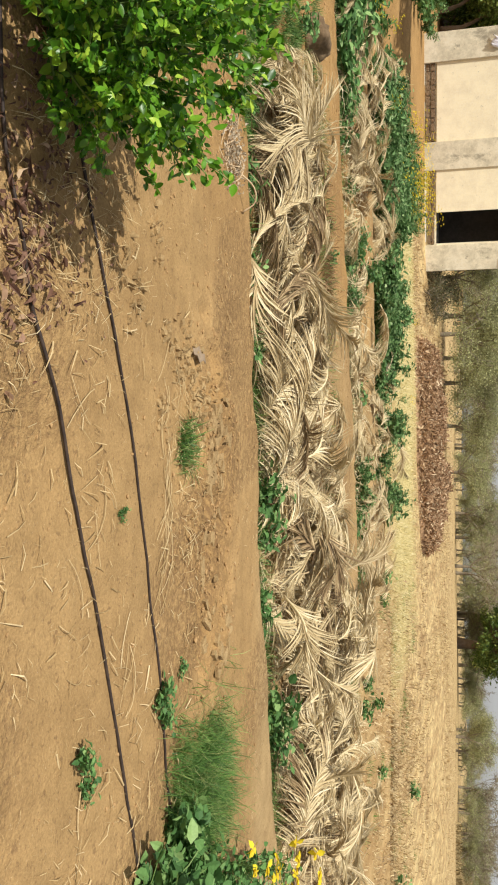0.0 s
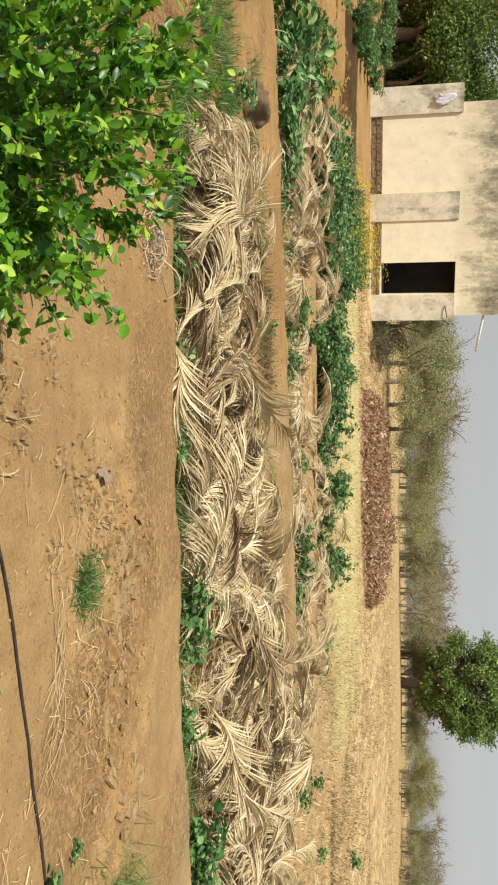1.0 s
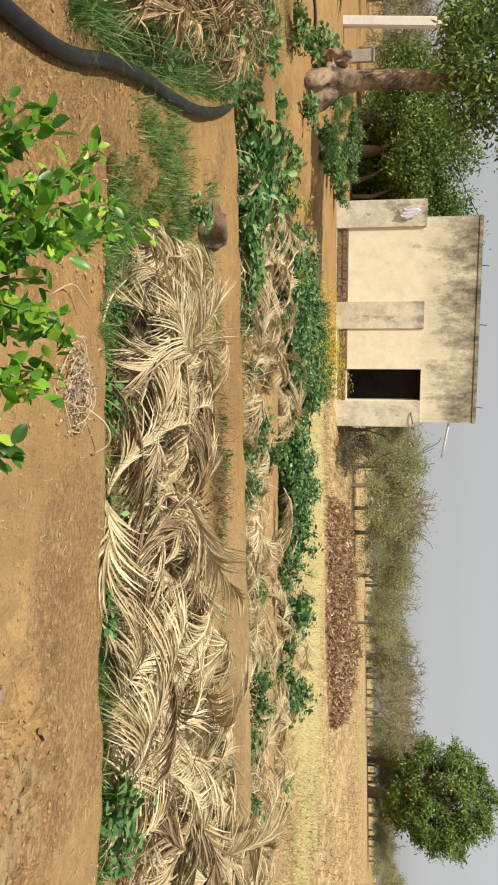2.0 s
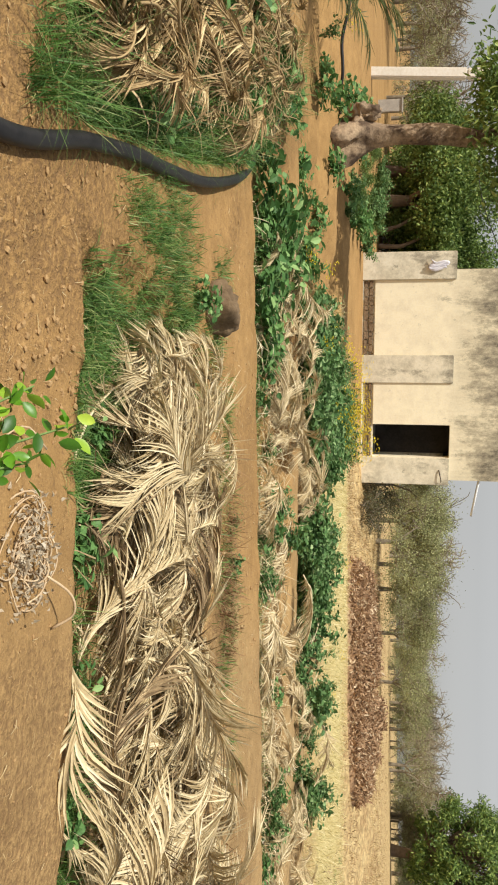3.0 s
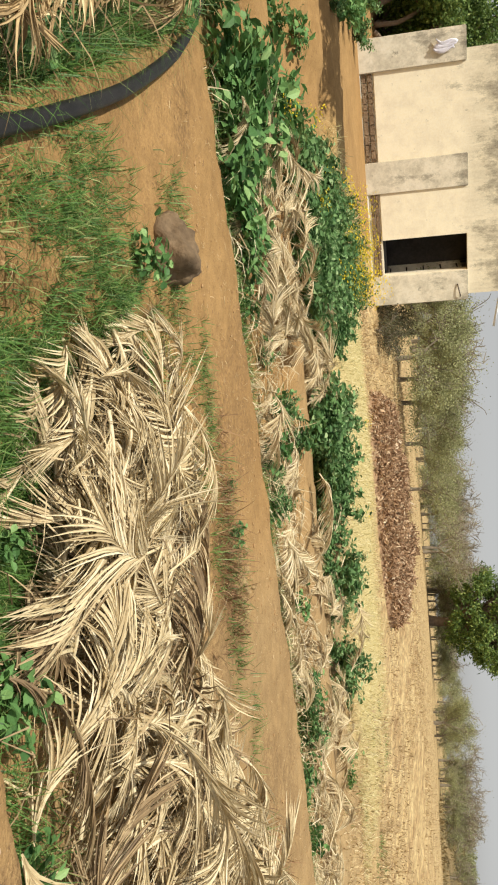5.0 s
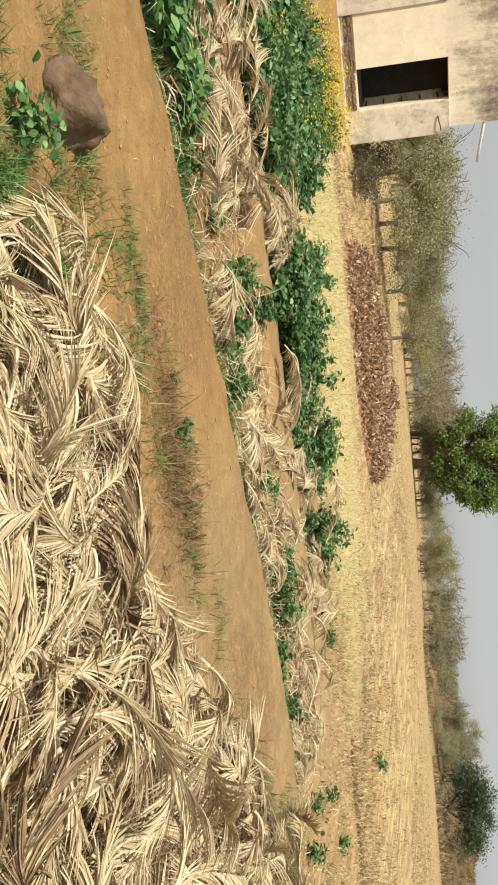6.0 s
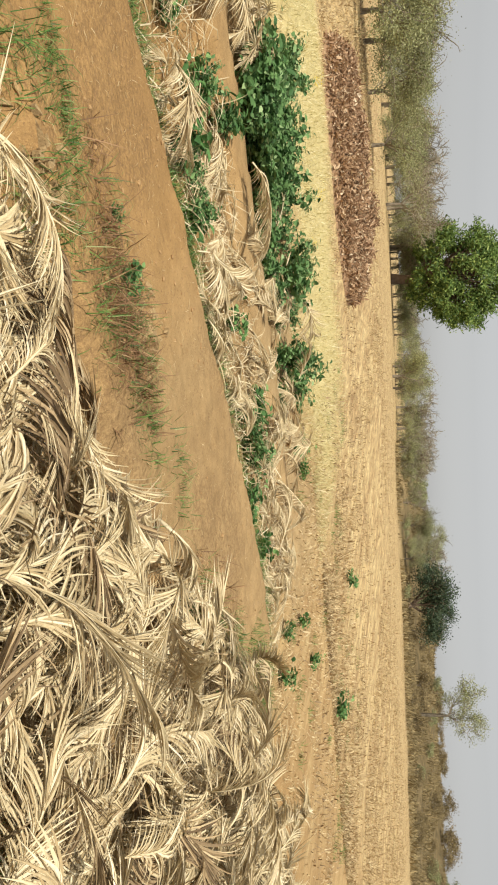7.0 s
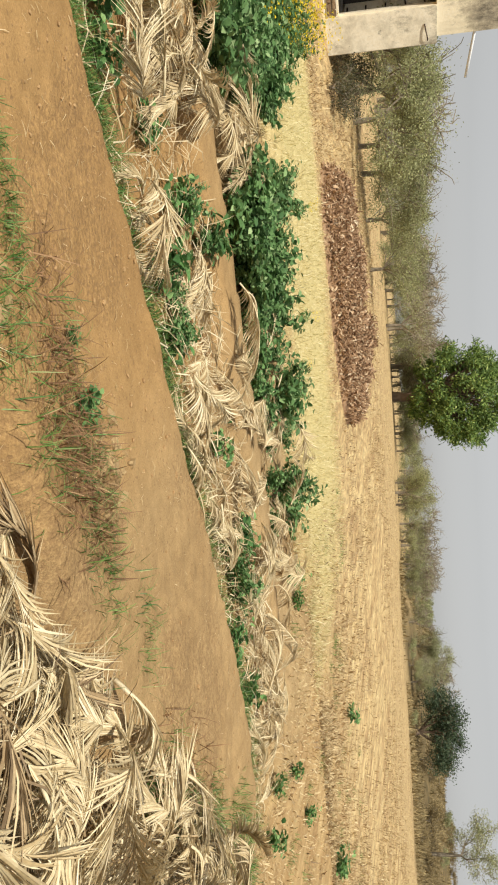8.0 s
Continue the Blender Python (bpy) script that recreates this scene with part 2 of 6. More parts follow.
WHITE_PVC = plain("white_pipe", (0.78, 0.78, 0.78), (0.86, 0.86, 0.86), 3, 0.4)
CLOTH = plain("pale_cloth", (0.62, 0.58, 0.66), (0.8, 0.78, 0.82), 7, 0.9)

# ---- helpers for meshes ----
rng = np.random.default_rng(7)


def mesh_of(name, verts, faces, material, smooth=False):
    me = bpy.data.meshes.new(name)
    me.from_pydata([tuple(v) for v in np.asarray(verts).tolist()], [], [tuple(f) for f in faces])
    me.materials.append(material)
    if smooth:
        me.polygons.foreach_set("use_smooth", [True] * len(me.polygons))
    me.update()
    return me


def put(name, me, parent=None, label="", m=None):
    ob = new(name, me)
    if parent is not None:
        ob.parent = parent
    if m is not None:
        ob.matrix_basis = m
    if label:
        ob["label"] = label
    return ob


def part(name, bm, material, parent, label=""):
    me = bpy.data.meshes.new(name)
    bm.to_mesh(me)
    bm.free()
    me.materials.append(material)
    return put(name, me, parent, label)


def thing(name, x, y, z, yaw=0):
    e = new(name)
    e.matrix_basis = pose(x, y, z, 0, 0, yaw)
    e.empty_display_size = 0.1
    return e


def box(bm, x0, y0, z0, x1, y1, z1, bevel=0.0):
    r = bmesh.ops.create_cube(bm, size=1, matrix=Matrix.LocRotScale(((x0 + x1) / 2, (y0 + y1) / 2, (z0 + z1) / 2), None, (x1 - x0, y1 - y0, z1 - z0)))
    if bevel:
        es = list({e for v in r["verts"] for e in v.link_edges})
        bmesh.ops.bevel(bm, geom=es, offset=bevel, segments=2, affect="EDGES")


def boxes(*bs, bevel=0.0):
    bm = bmesh.new()
    for b in bs:
        box(bm, *b, bevel=bevel)
    return bm


def stamp(template, faces, mats):
    """Copies of a small template mesh at many 3x4 placements, as one list of corners and faces."""
    t = np.asarray(template, float)
    n, k = len(mats), len(t)
    v = np.einsum("nij,kj->nki", mats[:, :, :3], t) + mats[:, None, :, 3]
    out = []
    for i in range(n):
        o = i * k
        out.extend([tuple(o + j for j in f) for f in faces])
    return v.reshape(-1, 3), out


def unit(v):
    return v / np.maximum(np.linalg.norm(v, axis=-1, keepdims=True), 1e-9)


def place(pos, along, facing, length, width=None):
    """Placements with the template's y along 'along', its z about 'facing'."""
    a = unit(np.asarray(along, float))
    s = unit(np.cross(a, facing))
    f = np.cross(s, a)
    length = np.asarray(length, float).reshape(-1, 1)
    width = length if width is None else np.asarray(width, float).reshape(-1, 1)
    m = np.zeros((len(a), 3, 4))
    m[:, :, 0], m[:, :, 1], m[:, :, 2], m[:, :, 3] = s * width, a * length, f * length, pos
    return m


LEAF_V = [(0, 0, 0), (-0.27, 0.3, 0.05), (0, 0.35, -0.02), (0.27, 0.3, 0.05), (-0.24, 0.66, 0.03), (0, 0.68, -0.04), (0.24, 0.66, 0.03), (0, 1, -0.12)]
SLIP_V = [(0, 0, 0), (-0.27, 0.5, 0.04), (0, 1, -0.08), (0.27, 0.5, 0.04)]
SLIP_F = [(0, 3, 2, 1)]
LEAF_F = [(0, 2, 1), (0, 3, 2), (1, 2, 5, 4), (2, 3, 6, 5), (4, 5, 7), (5, 6, 7)]
FINE_V, FINE_F = [(0, 0, 0)], []
for k, (fy, fw) in enumerate(((0.16, 0.17), (0.36, 0.265), (0.58, 0.27), (0.8, 0.18))):
    FINE_V += [(-fw, fy, 0.16 * fw - 0.1 * fy * fy), (0, fy, -0.03 - 0.1 * fy * fy), (fw, fy, 0.16 * fw - 0.1 * fy * fy)]
    o = 1 + 3 * k
    FINE_F += [(0, 2, 1), (0, 3, 2)] if k == 0 else [(o - 3, o - 2, o + 1, o), (o - 2, o - 1, o + 2, o + 1)]
FINE_V.append((0, 1, -0.16))
FINE_F += [(10, 11, 13), (11, 12, 13)]
BLADE_V = [(-0.5, 0, 0), (0.5, 0, 0), (-0.42, 0.4, 0.03), (0.42, 0.4, 0.03), (-0.26, 0.75, -0.04), (0.26, 0.75, -0.04), (0, 1, -0.18)]
BLADE_F = [(0, 1, 3, 2), (2, 3, 5, 4), (4, 5, 6)]


def tube(points, radii, sides=6, cap=True):
    """Corners and faces of a tapering round stem through the points."""
    p = np.asarray(points, float)
    r = np.broadcast_to(np.asarray(radii, float), (len(p),))
    t = unit(np.gradient(p, axis=0))
    ref = np.where(np.abs(t[:, 2:3]) > 0.9, np.array([[1.0, 0, 0]]), np.array([[0, 0, 1.0]]))
    a = unit(np.cross(t, ref))
    b = np.cross(t, a)
    ang = np.linspace(0, 2 * math.pi, sides, endpoint=False)
    ring = a[:, None] * np.cos(ang)[None, :, None] + b[:, None] * np.sin(ang)[None, :, None]
    v = (p[:, None] + ring * r[:, None, None]).reshape(-1, 3)
    f = []
    for i in range(len(p) - 1):
        for j in range(sides):
            k = (j + 1) % sides
            f.append((i * sides + j, i * sides + k, (i + 1) * sides + k, (i + 1) * sides + j))
    if cap:
        f.append(tuple(range(sides))[::-1])
        f.append(tuple(range((len(p) - 1) * sides, len(p) * sides)))
    return v, f


def joined(pieces):
    vs, fs, o = [], [], 0
    for v, f in pieces:
        vs.append(np.asarray(v))
        fs.extend([tuple(o + j for j in q) for q in f])
        o += len(v)
    return np.concatenate(vs), fs


def spline(points, n):
    """A smooth line through a few points."""
    p = np.asarray(points, float)
    q = np.vstack([2 * p[0] - p[1], p, 2 * p[-1] - p[-2]])
    out = []
    for s in np.linspace(0, len(p) - 1 - 1e-6, n):
        i = int(s)
        u = s - i
        a, b, c, d = q[i], q[i + 1], q[i + 2], q[i + 3]
        out.append(0.5 * (2 * b + (c - a) * u + (2 * a - 5 * b + 4 * c - d) * u * u + (3 * b - a - 3 * c + d) * u ** 3))
    return np.array(out)


# ---- ground ----
LAT = np.random.default_rng(3).random((256, 256))


def vnoise(x, y):
    x, y = 0.83 * x + 0.56 * y, 0.83 * y - 0.56 * x
    xi, yi = np.floor(x).astype(int), np.floor(y).astype(int)
    fx, fy = x - xi, y - yi
    fx, fy = fx * fx * (3 - 2 * fx), fy * fy * (3 - 2 * fy)
    g = lambda i, j: LAT[i % 256, j % 256]
    return (g(xi, yi) * (1 - fx) + g(xi + 1, yi) * fx) * (1 - fy) + (g(xi, yi + 1) * (1 - fx) + g(xi + 1, yi + 1) * fx) * fy - 0.5


def sstep(a, b, x):
    t = np.clip((x - a) / (b - a), 0, 1)
    return t * t * (3 - 2 * t)


NEAR_EDGE = ((-9, -5.2, -3.9, -3.3, -2.7, -1.4, 0, 1, 2.3, 3.0, 5, 9), (3.2, 3.9, 4.5, 5.0, 5.2, 5.48, 5.68, 5.92, 6.42, 6.65, 7.4, 9))
BUND_NEAR = ((-9, -5, -3.4, -2, 0, 1.2, 2.2, 3.0), (6.0, 7.1, 7.35, 7.65, 8.1, 8.5, 9.2, 10.4))
BUND_FAR = ((-9, -4.9, -3.6, -2, -0.9, 0.2, 1.7, 2.3, 3.0), (5.9, 8.1, 8.85, 9.5, 9.9, 10.3, 10.65, 10.6, 10.4))
THIRD_NEAR = ((-9, -3.3, -1.2, 1, 3), (8.5, 10.9, 11.5, 12.1, 12.6))
THIRD_FAR = ((-9, -3.3, -2, 0, 1, 3), (9.3, 11.5, 11.9, 12.4, 12.5, 12.6))


def along(line, x):
    return np.interp(x, line[0], line[1])


def lay(x, y):
    """The lie of the land without its beds: level near the camera, rising gently to the far right."""
    k = np.clip((y - 8) / 15, 0, 1)
    return 0.02 * np.clip(y - 8, 0, 16) + 0.021 * np.clip(y - 24, 0, 54) + 0.035 * np.clip(x, 0, 120) * k


def pipe_line(y):
    return np.interp(y, (3, 4.2, 4.6, 4.9, 5.75, 6.62, 7.4, 8.17, 8.72, 9), (-2.6, -2.9, -3.1, -3.26, -3.7, -4.16, -4.67, -5.27, -5.83, -6.2))


def beds(x, y):
    """1 inside a sunken bed, 0 on the banks between."""
    w = 0.05 * vnoise(x * 2.2, y * 2.2) + 0.05 * vnoise(x * 7 + 9, y * 7)
    e = 0.05
    one = sstep(-e, e, y - along(NEAR_EDGE, x) + w) * sstep(-e, 0.22, along(BUND_NEAR, x) - y + w)
    cross = sstep(-0.2, 0.1, x + 2.85 + 0.2 * (y - 5.2) + 4 * w)
    left = sstep(-0.05, 0.15, pipe_line(y) - 0.12 - x + w)
    one = one * cross + sstep(-e, e, y - along(NEAR_EDGE, x) + w) * left * sstep(-0.1, 0.1, 8.6 - y + w)
    two = sstep(-e, e, y - along(BUND_FAR, x) + w) * sstep(-e, 0.15, along(THIRD_NEAR, x) - y + w) * sstep(-6.3, -5.9, x) * sstep(3, 2.6, x)
    three = sstep(-e, e, y - along(THIRD_FAR, x) + w) * sstep(0, 0.4, 15 - y + w) * sstep(-7.5, -7.1, x) * sstep(2.6, 2.2, x)
    return np.clip(one + two + three, 0, 1)


PRINTS = []
for k in range(22):
    PRINTS.append((rng.normal(0.25, 0.55), rng.normal(4.75, 0.2), rng.uniform(0, 6.28)))


def squeeze(x, y):
    """The plan drawn together beyond 38 m, in which the far land is shaped; also the stretch at each place."""
    dx, dy = np.asarray(x, float) + 1.5, np.asarray(y, float) - 3
    r = np.maximum(np.hypot(dx, dy), 1e-6)
    k = np.where(r > 38, 38 + (r - 38) / 4.7, r) / r
    return -1.5 + dx * k, 3 + dy * k, 1 / k


def spread(x, y):
    """The inverse of squeeze."""
    dx, dy = np.asarray(x, float) + 1.5, np.asarray(y, float) - 3
    r = np.maximum(np.hypot(dx, dy), 1e-6)
    k = np.where(r > 38, 38 + (r - 38) * 4.7, r) / r
    return -1.5 + dx * k, 3 + dy * k, k


def terrain(x, y):
    x, y, k = squeeze(x, y)
    return 1.25 + (rolling(x, y) - 1.25) * k


def rolling(x, y):
    h = lay(x, y) - 0.13 * beds(x, y)
    near = sstep(24, 10, np.hypot(x + 1, y - 5))
    close = sstep(1.0, 0.0, np.maximum(np.maximum(-5.6 - x, x - 3.4), np.maximum(y - 10.6, 1.8 - y)))
    h = h + close * 0.05 * vnoise(x * 0.9, y * 0.9) + close * 0.022 * vnoise(x * 3.1, y * 3.1 + 5)
    rough = 0.35 + sstep(0.0, 0.3, vnoise(x * 0.7 + 3, y * 0.7))
    h = h + close * rough * (0.012 * vnoise(x * 9, y * 9) + 0.009 * vnoise(x * 19, y * 19))
    hill = sstep(48, 72, np.hypot(x + 1.5, y - 3)) * sstep(22, 36, np.degrees(np.arctan2(x + 1.5, y - 3))) * sstep(120, 100, np.degrees(np.arctan2(x + 1.5, y - 3)))
    h = h + 1.9 * hill
    for px, py, turn in PRINTS:
        u = (x - px) * math.cos(turn) + (y - py) * math.sin(turn)
        w = (y - py) * math.cos(turn) - (x - px) * math.sin(turn)
        h = h - 0.03 * np.exp(-(u / 0.06) ** 2 - (w / 0.045) ** 2) + 0.016 * np.exp(-((u - 0.1) / 0.035) ** 2 - (w / 0.07) ** 2)
    trod = sstep(1.15, 0.4, np.hypot((x - 0.35) / 1.25, (y - 4.7) / 0.55))
    h = h + trod * (0.06 * vnoise(x * 5.5, y * 5.5 + 2) + 0.05 * np.minimum(np.abs(vnoise(x * 9, y * 9 + 7)) * 5, 0.6))
    h = h + 0.06 * near * sstep(3.4, 2.6, y) * vnoise(x * 4, y * 4)
    h = h + 0.07 * sstep(10, 12, y) * sstep(-5.6, -7, x) * np.sin((y - 0.3 * x) * 5.2 + 2 * vnoise(x, y)) * sstep(19, 16, y)
    h = h - 0.14 * sstep(5.5, 2.5, np.hypot((x + 8.0) * 0.75, y - 21.0))
    return h + (1 - near) * 0.25 * vnoise(x * 0.11, y * 0.11)


def ground_z(x, y):
    return float(terrain(np.array([x]), np.array([y]))[0])


def spaced(inner0, inner1, step, outer0, outer1, growth=1.06):
    mid = list(np.arange(inner0, inner1, step))
    hi, s = [], step
    v = mid[-1]
    while v < outer1:
        s *= growth
        v += s
        hi.append(v)
    lo, s, v = [], step, mid[0]
    while v > outer0:
        s *= growth
        v -= s
        lo.append(v)
    return np.array(lo[::-1] + mid + hi)


def build_ground():
    xs, ys = spaced(-5.2, 3.2, 0.03, -700, 700), spaced(2.0, 10.4, 0.03, -400, 900)
    X, Y = np.meshgrid(xs, ys)
    Z = terrain(X, Y)
    v = np.stack([X, Y, Z], -1).reshape(-1, 3)
    ny, nx = X.shape
    i = (np.arange(ny - 1)[:, None] * nx + np.arange(nx - 1)[None]).reshape(-1)
    f = np.stack([i, i + 1, i + nx + 1, i + nx], -1)
    me = mesh_of("ground", v, f.tolist(), SOIL, True)
    x, y, _ = squeeze(v[:, 0], v[:, 1])
    wob = 1.6 * vnoise(x * 0.5, y * 0.5) + 0.7 * vnoise(x * 1.7, y * 1.7) * sstep(17, 13, y)
    right = sstep(2.0, 3.4, x + wob * 0.6) * sstep(10.0, 11.4, y + wob)
    late = sstep(1.0, 3.0, x)
    field = np.clip(sstep(14.2 - 1.5 * late, 15.2 + 3 * late, y + wob * 0.4) * (1 - 0.5 * late * sstep(24, 16, y)) * sstep(-6.5, -5.5, x + 0.1 * (y - 15)) + 0.4 * right, 0, 1)
    field = np.clip(field + sstep(24, 30, y) * sstep(-12, -7, x), 0, 1)
    pale = sstep(14.4, 15.4, y + wob * 0.3) * sstep(20.6, 18.8, y + wob) * sstep(5.5, 1.0, x + wob) * sstep(-7.5, -6, x)
    dist, az = np.hypot(x + 1.5, y - 3), np.degrees(np.arctan2(x + 1.5, y - 3))
    scrub = sstep(47, 52, dist + 3 * wob) * sstep(24, 31, az + 2 * wob) * sstep(110, 90, az)
    crumb = np.clip(sstep(-2.0, -2.7, x + 0.5 * wob) * (0.3 * sstep(8.0, 7.4, y) + 0.7 * sstep(5.8, 5.0, y)) + 0.8 * sstep(0.02, 0.2, vnoise(x * 1.3 + 4, y * 1.3)) * sstep(6.5, 6.0, y) + 0.35 * sstep(1.2, 0.6, np.hypot((x - 0.2) / 1.3, (y - 4.7) / 0.5)) + 0.65 * sstep(-0.1, 0.2, vnoise(x * 1.8, y * 1.8 + 9)) * sstep(7.2, 7.6, y) * sstep(11, 10, y), 0, 1)
    for key, val in (("field", field), ("pale", np.clip(pale, 0, 1) * 0.9), ("scrub", scrub), ("crumb", crumb), ("trod", sstep(1.25, 0.7, np.hypot((x - 0.25) / 1.15, (y - 4.72) / 0.48) + 0.3 * wob)), ("ochre", np.maximum(0.75 * sstep(2.2, 4.0, x + wob) * sstep(9.5, 10.5, y) * sstep(24, 17, y), np.maximum(np.maximum(sstep(-0.4, -2.2, x + 0.4 * wob), 0.55 * sstep(6, 5.5, y)), np.maximum(0.35 * sstep(6.8, 7.6, y), 0.75 * sstep(1.3, 0.6, np.hypot((x - 0.25) / 1.2, (y - 4.72) / 0.5)))) * np.maximum(sstep(13, 10, y), sstep(-4.5, -6.5, x))))):
        at = me.attributes.new(key, "FLOAT", "POINT")
        at.data.foreach_set("value", val.astype(np.float32))
    return tagged(new("ground", me), "sandy orange-brown soil with sunken beds and dry stubble field", "ground", kind="structure")


build_ground()

# ---- pump house ----


def pump_house():
    h = thing("pump_house", -6.8, 23.75, 0, 21)
    tagged(h, "small flat-roofed cream lime-washed pump house with black rain stains", "building")
    D = 3.6
    bm = bmesh.new()
    ring = [(-4.5, 0.5), (-0.37, 0.5), (-0.37, 2.56), (0.52, 2.56), (0.52, 0.5), (1.13, 0.5), (1.13, 4.07), (-4.5, 4.07)]
    face = bm.faces.new([bm.verts.new((x, 0, z)) for x, z in ring])
    ext = bmesh.ops.extrude_face_region(bm, geom=[face])
    bmesh.ops.translate(bm, vec=(0, 0.25, 0), verts=[q for q in ext["geom"] if isinstance(q, bmesh.types.BMVert)])
    bmesh.ops.recalc_face_normals(bm, faces=bm.faces)
    part("wall", bm, CREAM, h, "cream lime-washed front wall, mouldy at the top")
    part("plinth", boxes((-4.5, 0.06, -0.2, 1.13, 0.31, 0.498)), CREAM, h)
    part("wall", boxes((-4.5, 0.252, -0.2, -4.25, D, 4.05)), GREYWASH, h)
    part("wall", boxes((-4.248, D - 0.25, -0.2, 0.878, D, 4.05)), INSIDE, h, "back wall coloured near black for the unlit room")
    # the side wall with its barred opening
    bm = bmesh.new()
    corner = {}
    for x in (0.88, 1.13):
        for k, (y, z) in enumerate([(0.252, -0.2), (D, -0.2), (D, 4.05), (0.252, 4.05), (1.8, 0.52), (3.34, 0.52), (3.34, 2.56), (1.8, 2.56)]):
            corner[x, k] = bm.verts.new((x, y, z))
    for x in (0.88, 1.13):
        for k in range(4):
            bm.faces.new([corner[x, k], corner[x, (k + 1) % 4], corner[x, 4 + (k + 1) % 4], corner[x, 4 + k]])
    for o in (0, 4):
        for k in range(4):
            bm.faces.new([corner[0.88, o + k], corner[0.88, o + (k + 1) % 4], corner[1.13, o + (k + 1) % 4], corner[1.13, o + k]])
    bmesh.ops.recalc_face_normals(bm, faces=bm.faces)
    part("wall", bm, GREYWASH, h, "grey stained side wall with a barred opening")
    part("roof", boxes((-4.24, 0.26, 3.5, 0.87, D - 0.26, 3.65)), CONCRETE, h)
    part("floor_slab", boxes((-4.24, 0.26, 0.3, 0.87, D - 0.26, 0.48)), CONCRETE, h)
    part("parapet", boxes((-4.52, -0.02, 3.98, 1.15, 0.27, 4.1), bevel=0.02), GREYWASH, h, "black-stained coping")
    part("pilaster", boxes((-4.97, -0.07, -0.2, -4.24, 0.5, 2.61), bevel=0.015), GREYWASH, h, "grey stained plaster pilaster")
    part("pilaster", boxes((-2.25, -0.05, -0.2, -1.5, -0.001, 2.6), bevel=0.012), GREYWASH, h, "grey stained plaster pilaster")
    part("pilaster", boxes((0.53, -0.06, -0.2, 1.27, 0.45, 2.56), bevel=0.015), GREYWASH, h, "grey stained plaster pilaster")
    g = np.random.default_rng(19)
    for x0, x1, top in ((-4.235, -2.255, 0.2), (-1.495, 0.525, 0.26)):
        # the ledge is broken into lengths; loose rubble shows above it
        x = x0
        while x < x1 - 0.1:
            e = min(x + g.uniform(0.35, 0.8), x1)
            part("ledge", boxes((x, -0.03 - g.uniform(0, 0.03), -0.2, e - 0.012, 0.055, top - g.uniform(0, 0.06)), bevel=0.015), WHITE, h, "broken plaster ledge")
            x = e
        for row in range(2):
            x = x0
            while x < x1 - 0.06:
                e = min(x + g.uniform(0.12, 0.3), x1)
                z = top + 0.005 + row * (0.47 - top) / 2
                part("rubble_stone", boxes((x + 0.006, g.uniform(-0.02, 0.035), z, e - 0.006, 0.058, z + (0.47 - top) / 2 - g.uniform(0.01, 0.03)), bevel=0.012), RUBBLE, h)
                x = e
    for z in (0.56, 1.02, 1.5, 1.98, 2.44):
        part("window_bar", boxes((0.96, 1.802, z, 1.0, 3.338, z + 0.035)), IRON, h)
    for x in (-3.2, -1.6, 0.7):
        v, f = tube([(x, 0.1, 4.08), (x + 0.02, 0.1, 4.3)], 0.012, 5)
        put("rebar", mesh_of("rebar", v, f, IRON), h)
    v, f = tube([(1.1, 1.2, 3.52), (2.0, 1.6, 3.42), (2.5, 1.8, 3.36)], 0.035, 8)
    put("waste_pipe", mesh_of("waste_pipe", v, f, WHITE_PVC, True), h, "white plastic rain spout")
    v, f = tube(spline([(-4.4, 0.1, 4.02), (-5.5, 0.35, 3.5), (-7.0, 0.8, 3.15), (-9.5, 1.5, 3.3)], 20), 0.012, 5)
    put("cable", mesh_of("cable", v, f, PIPE, True), h, "thin black sagging cable")
    v, f = tube(spline([(0.85, -0.07, 2.3), (0.95, -0.1, 2.32), (1.12, -0.12, 2.36), (1.18, -0.09, 2.36)], 8), 0.014, 5)
    put("hook", mesh_of("hook", v, f, IRON), h, "rusty iron hook")
    return h


pump_house()
v = []
for j in range(9):
    for i in range(9):
        a, b = i / 8, j / 8
        v.append((0.28 * (a - 0.5) * (1 - 0.35 * b) + 0.05 * math.sin(b * 5), -0.03 - 0.05 * math.sin(a * 9 + b * 3) ** 2, 0.46 * (b - 0.5) + 0.04 * math.sin(a * 6)))
f = [(j * 9 + i, j * 9 + i + 1, j * 9 + i + 10, j * 9 + i + 9) for j in range(8) for i in range(8)]
bag = put("cloth_bag", mesh_of("cloth_bag", v, f, CLOTH, True))
bag.matrix_basis = pose(-6.8, 23.75, 0, 0, 0, 21) @ pose(-4.6, -0.09, 2.14, 0, 8, 0)
sol = bag.modifiers.new("thick", "SOLIDIFY")
sol.thickness = 0.02
tagged(bag, "pale lilac cloth bag hanging on the stained pilaster", "bag")

# ---- dry palm fronds ----


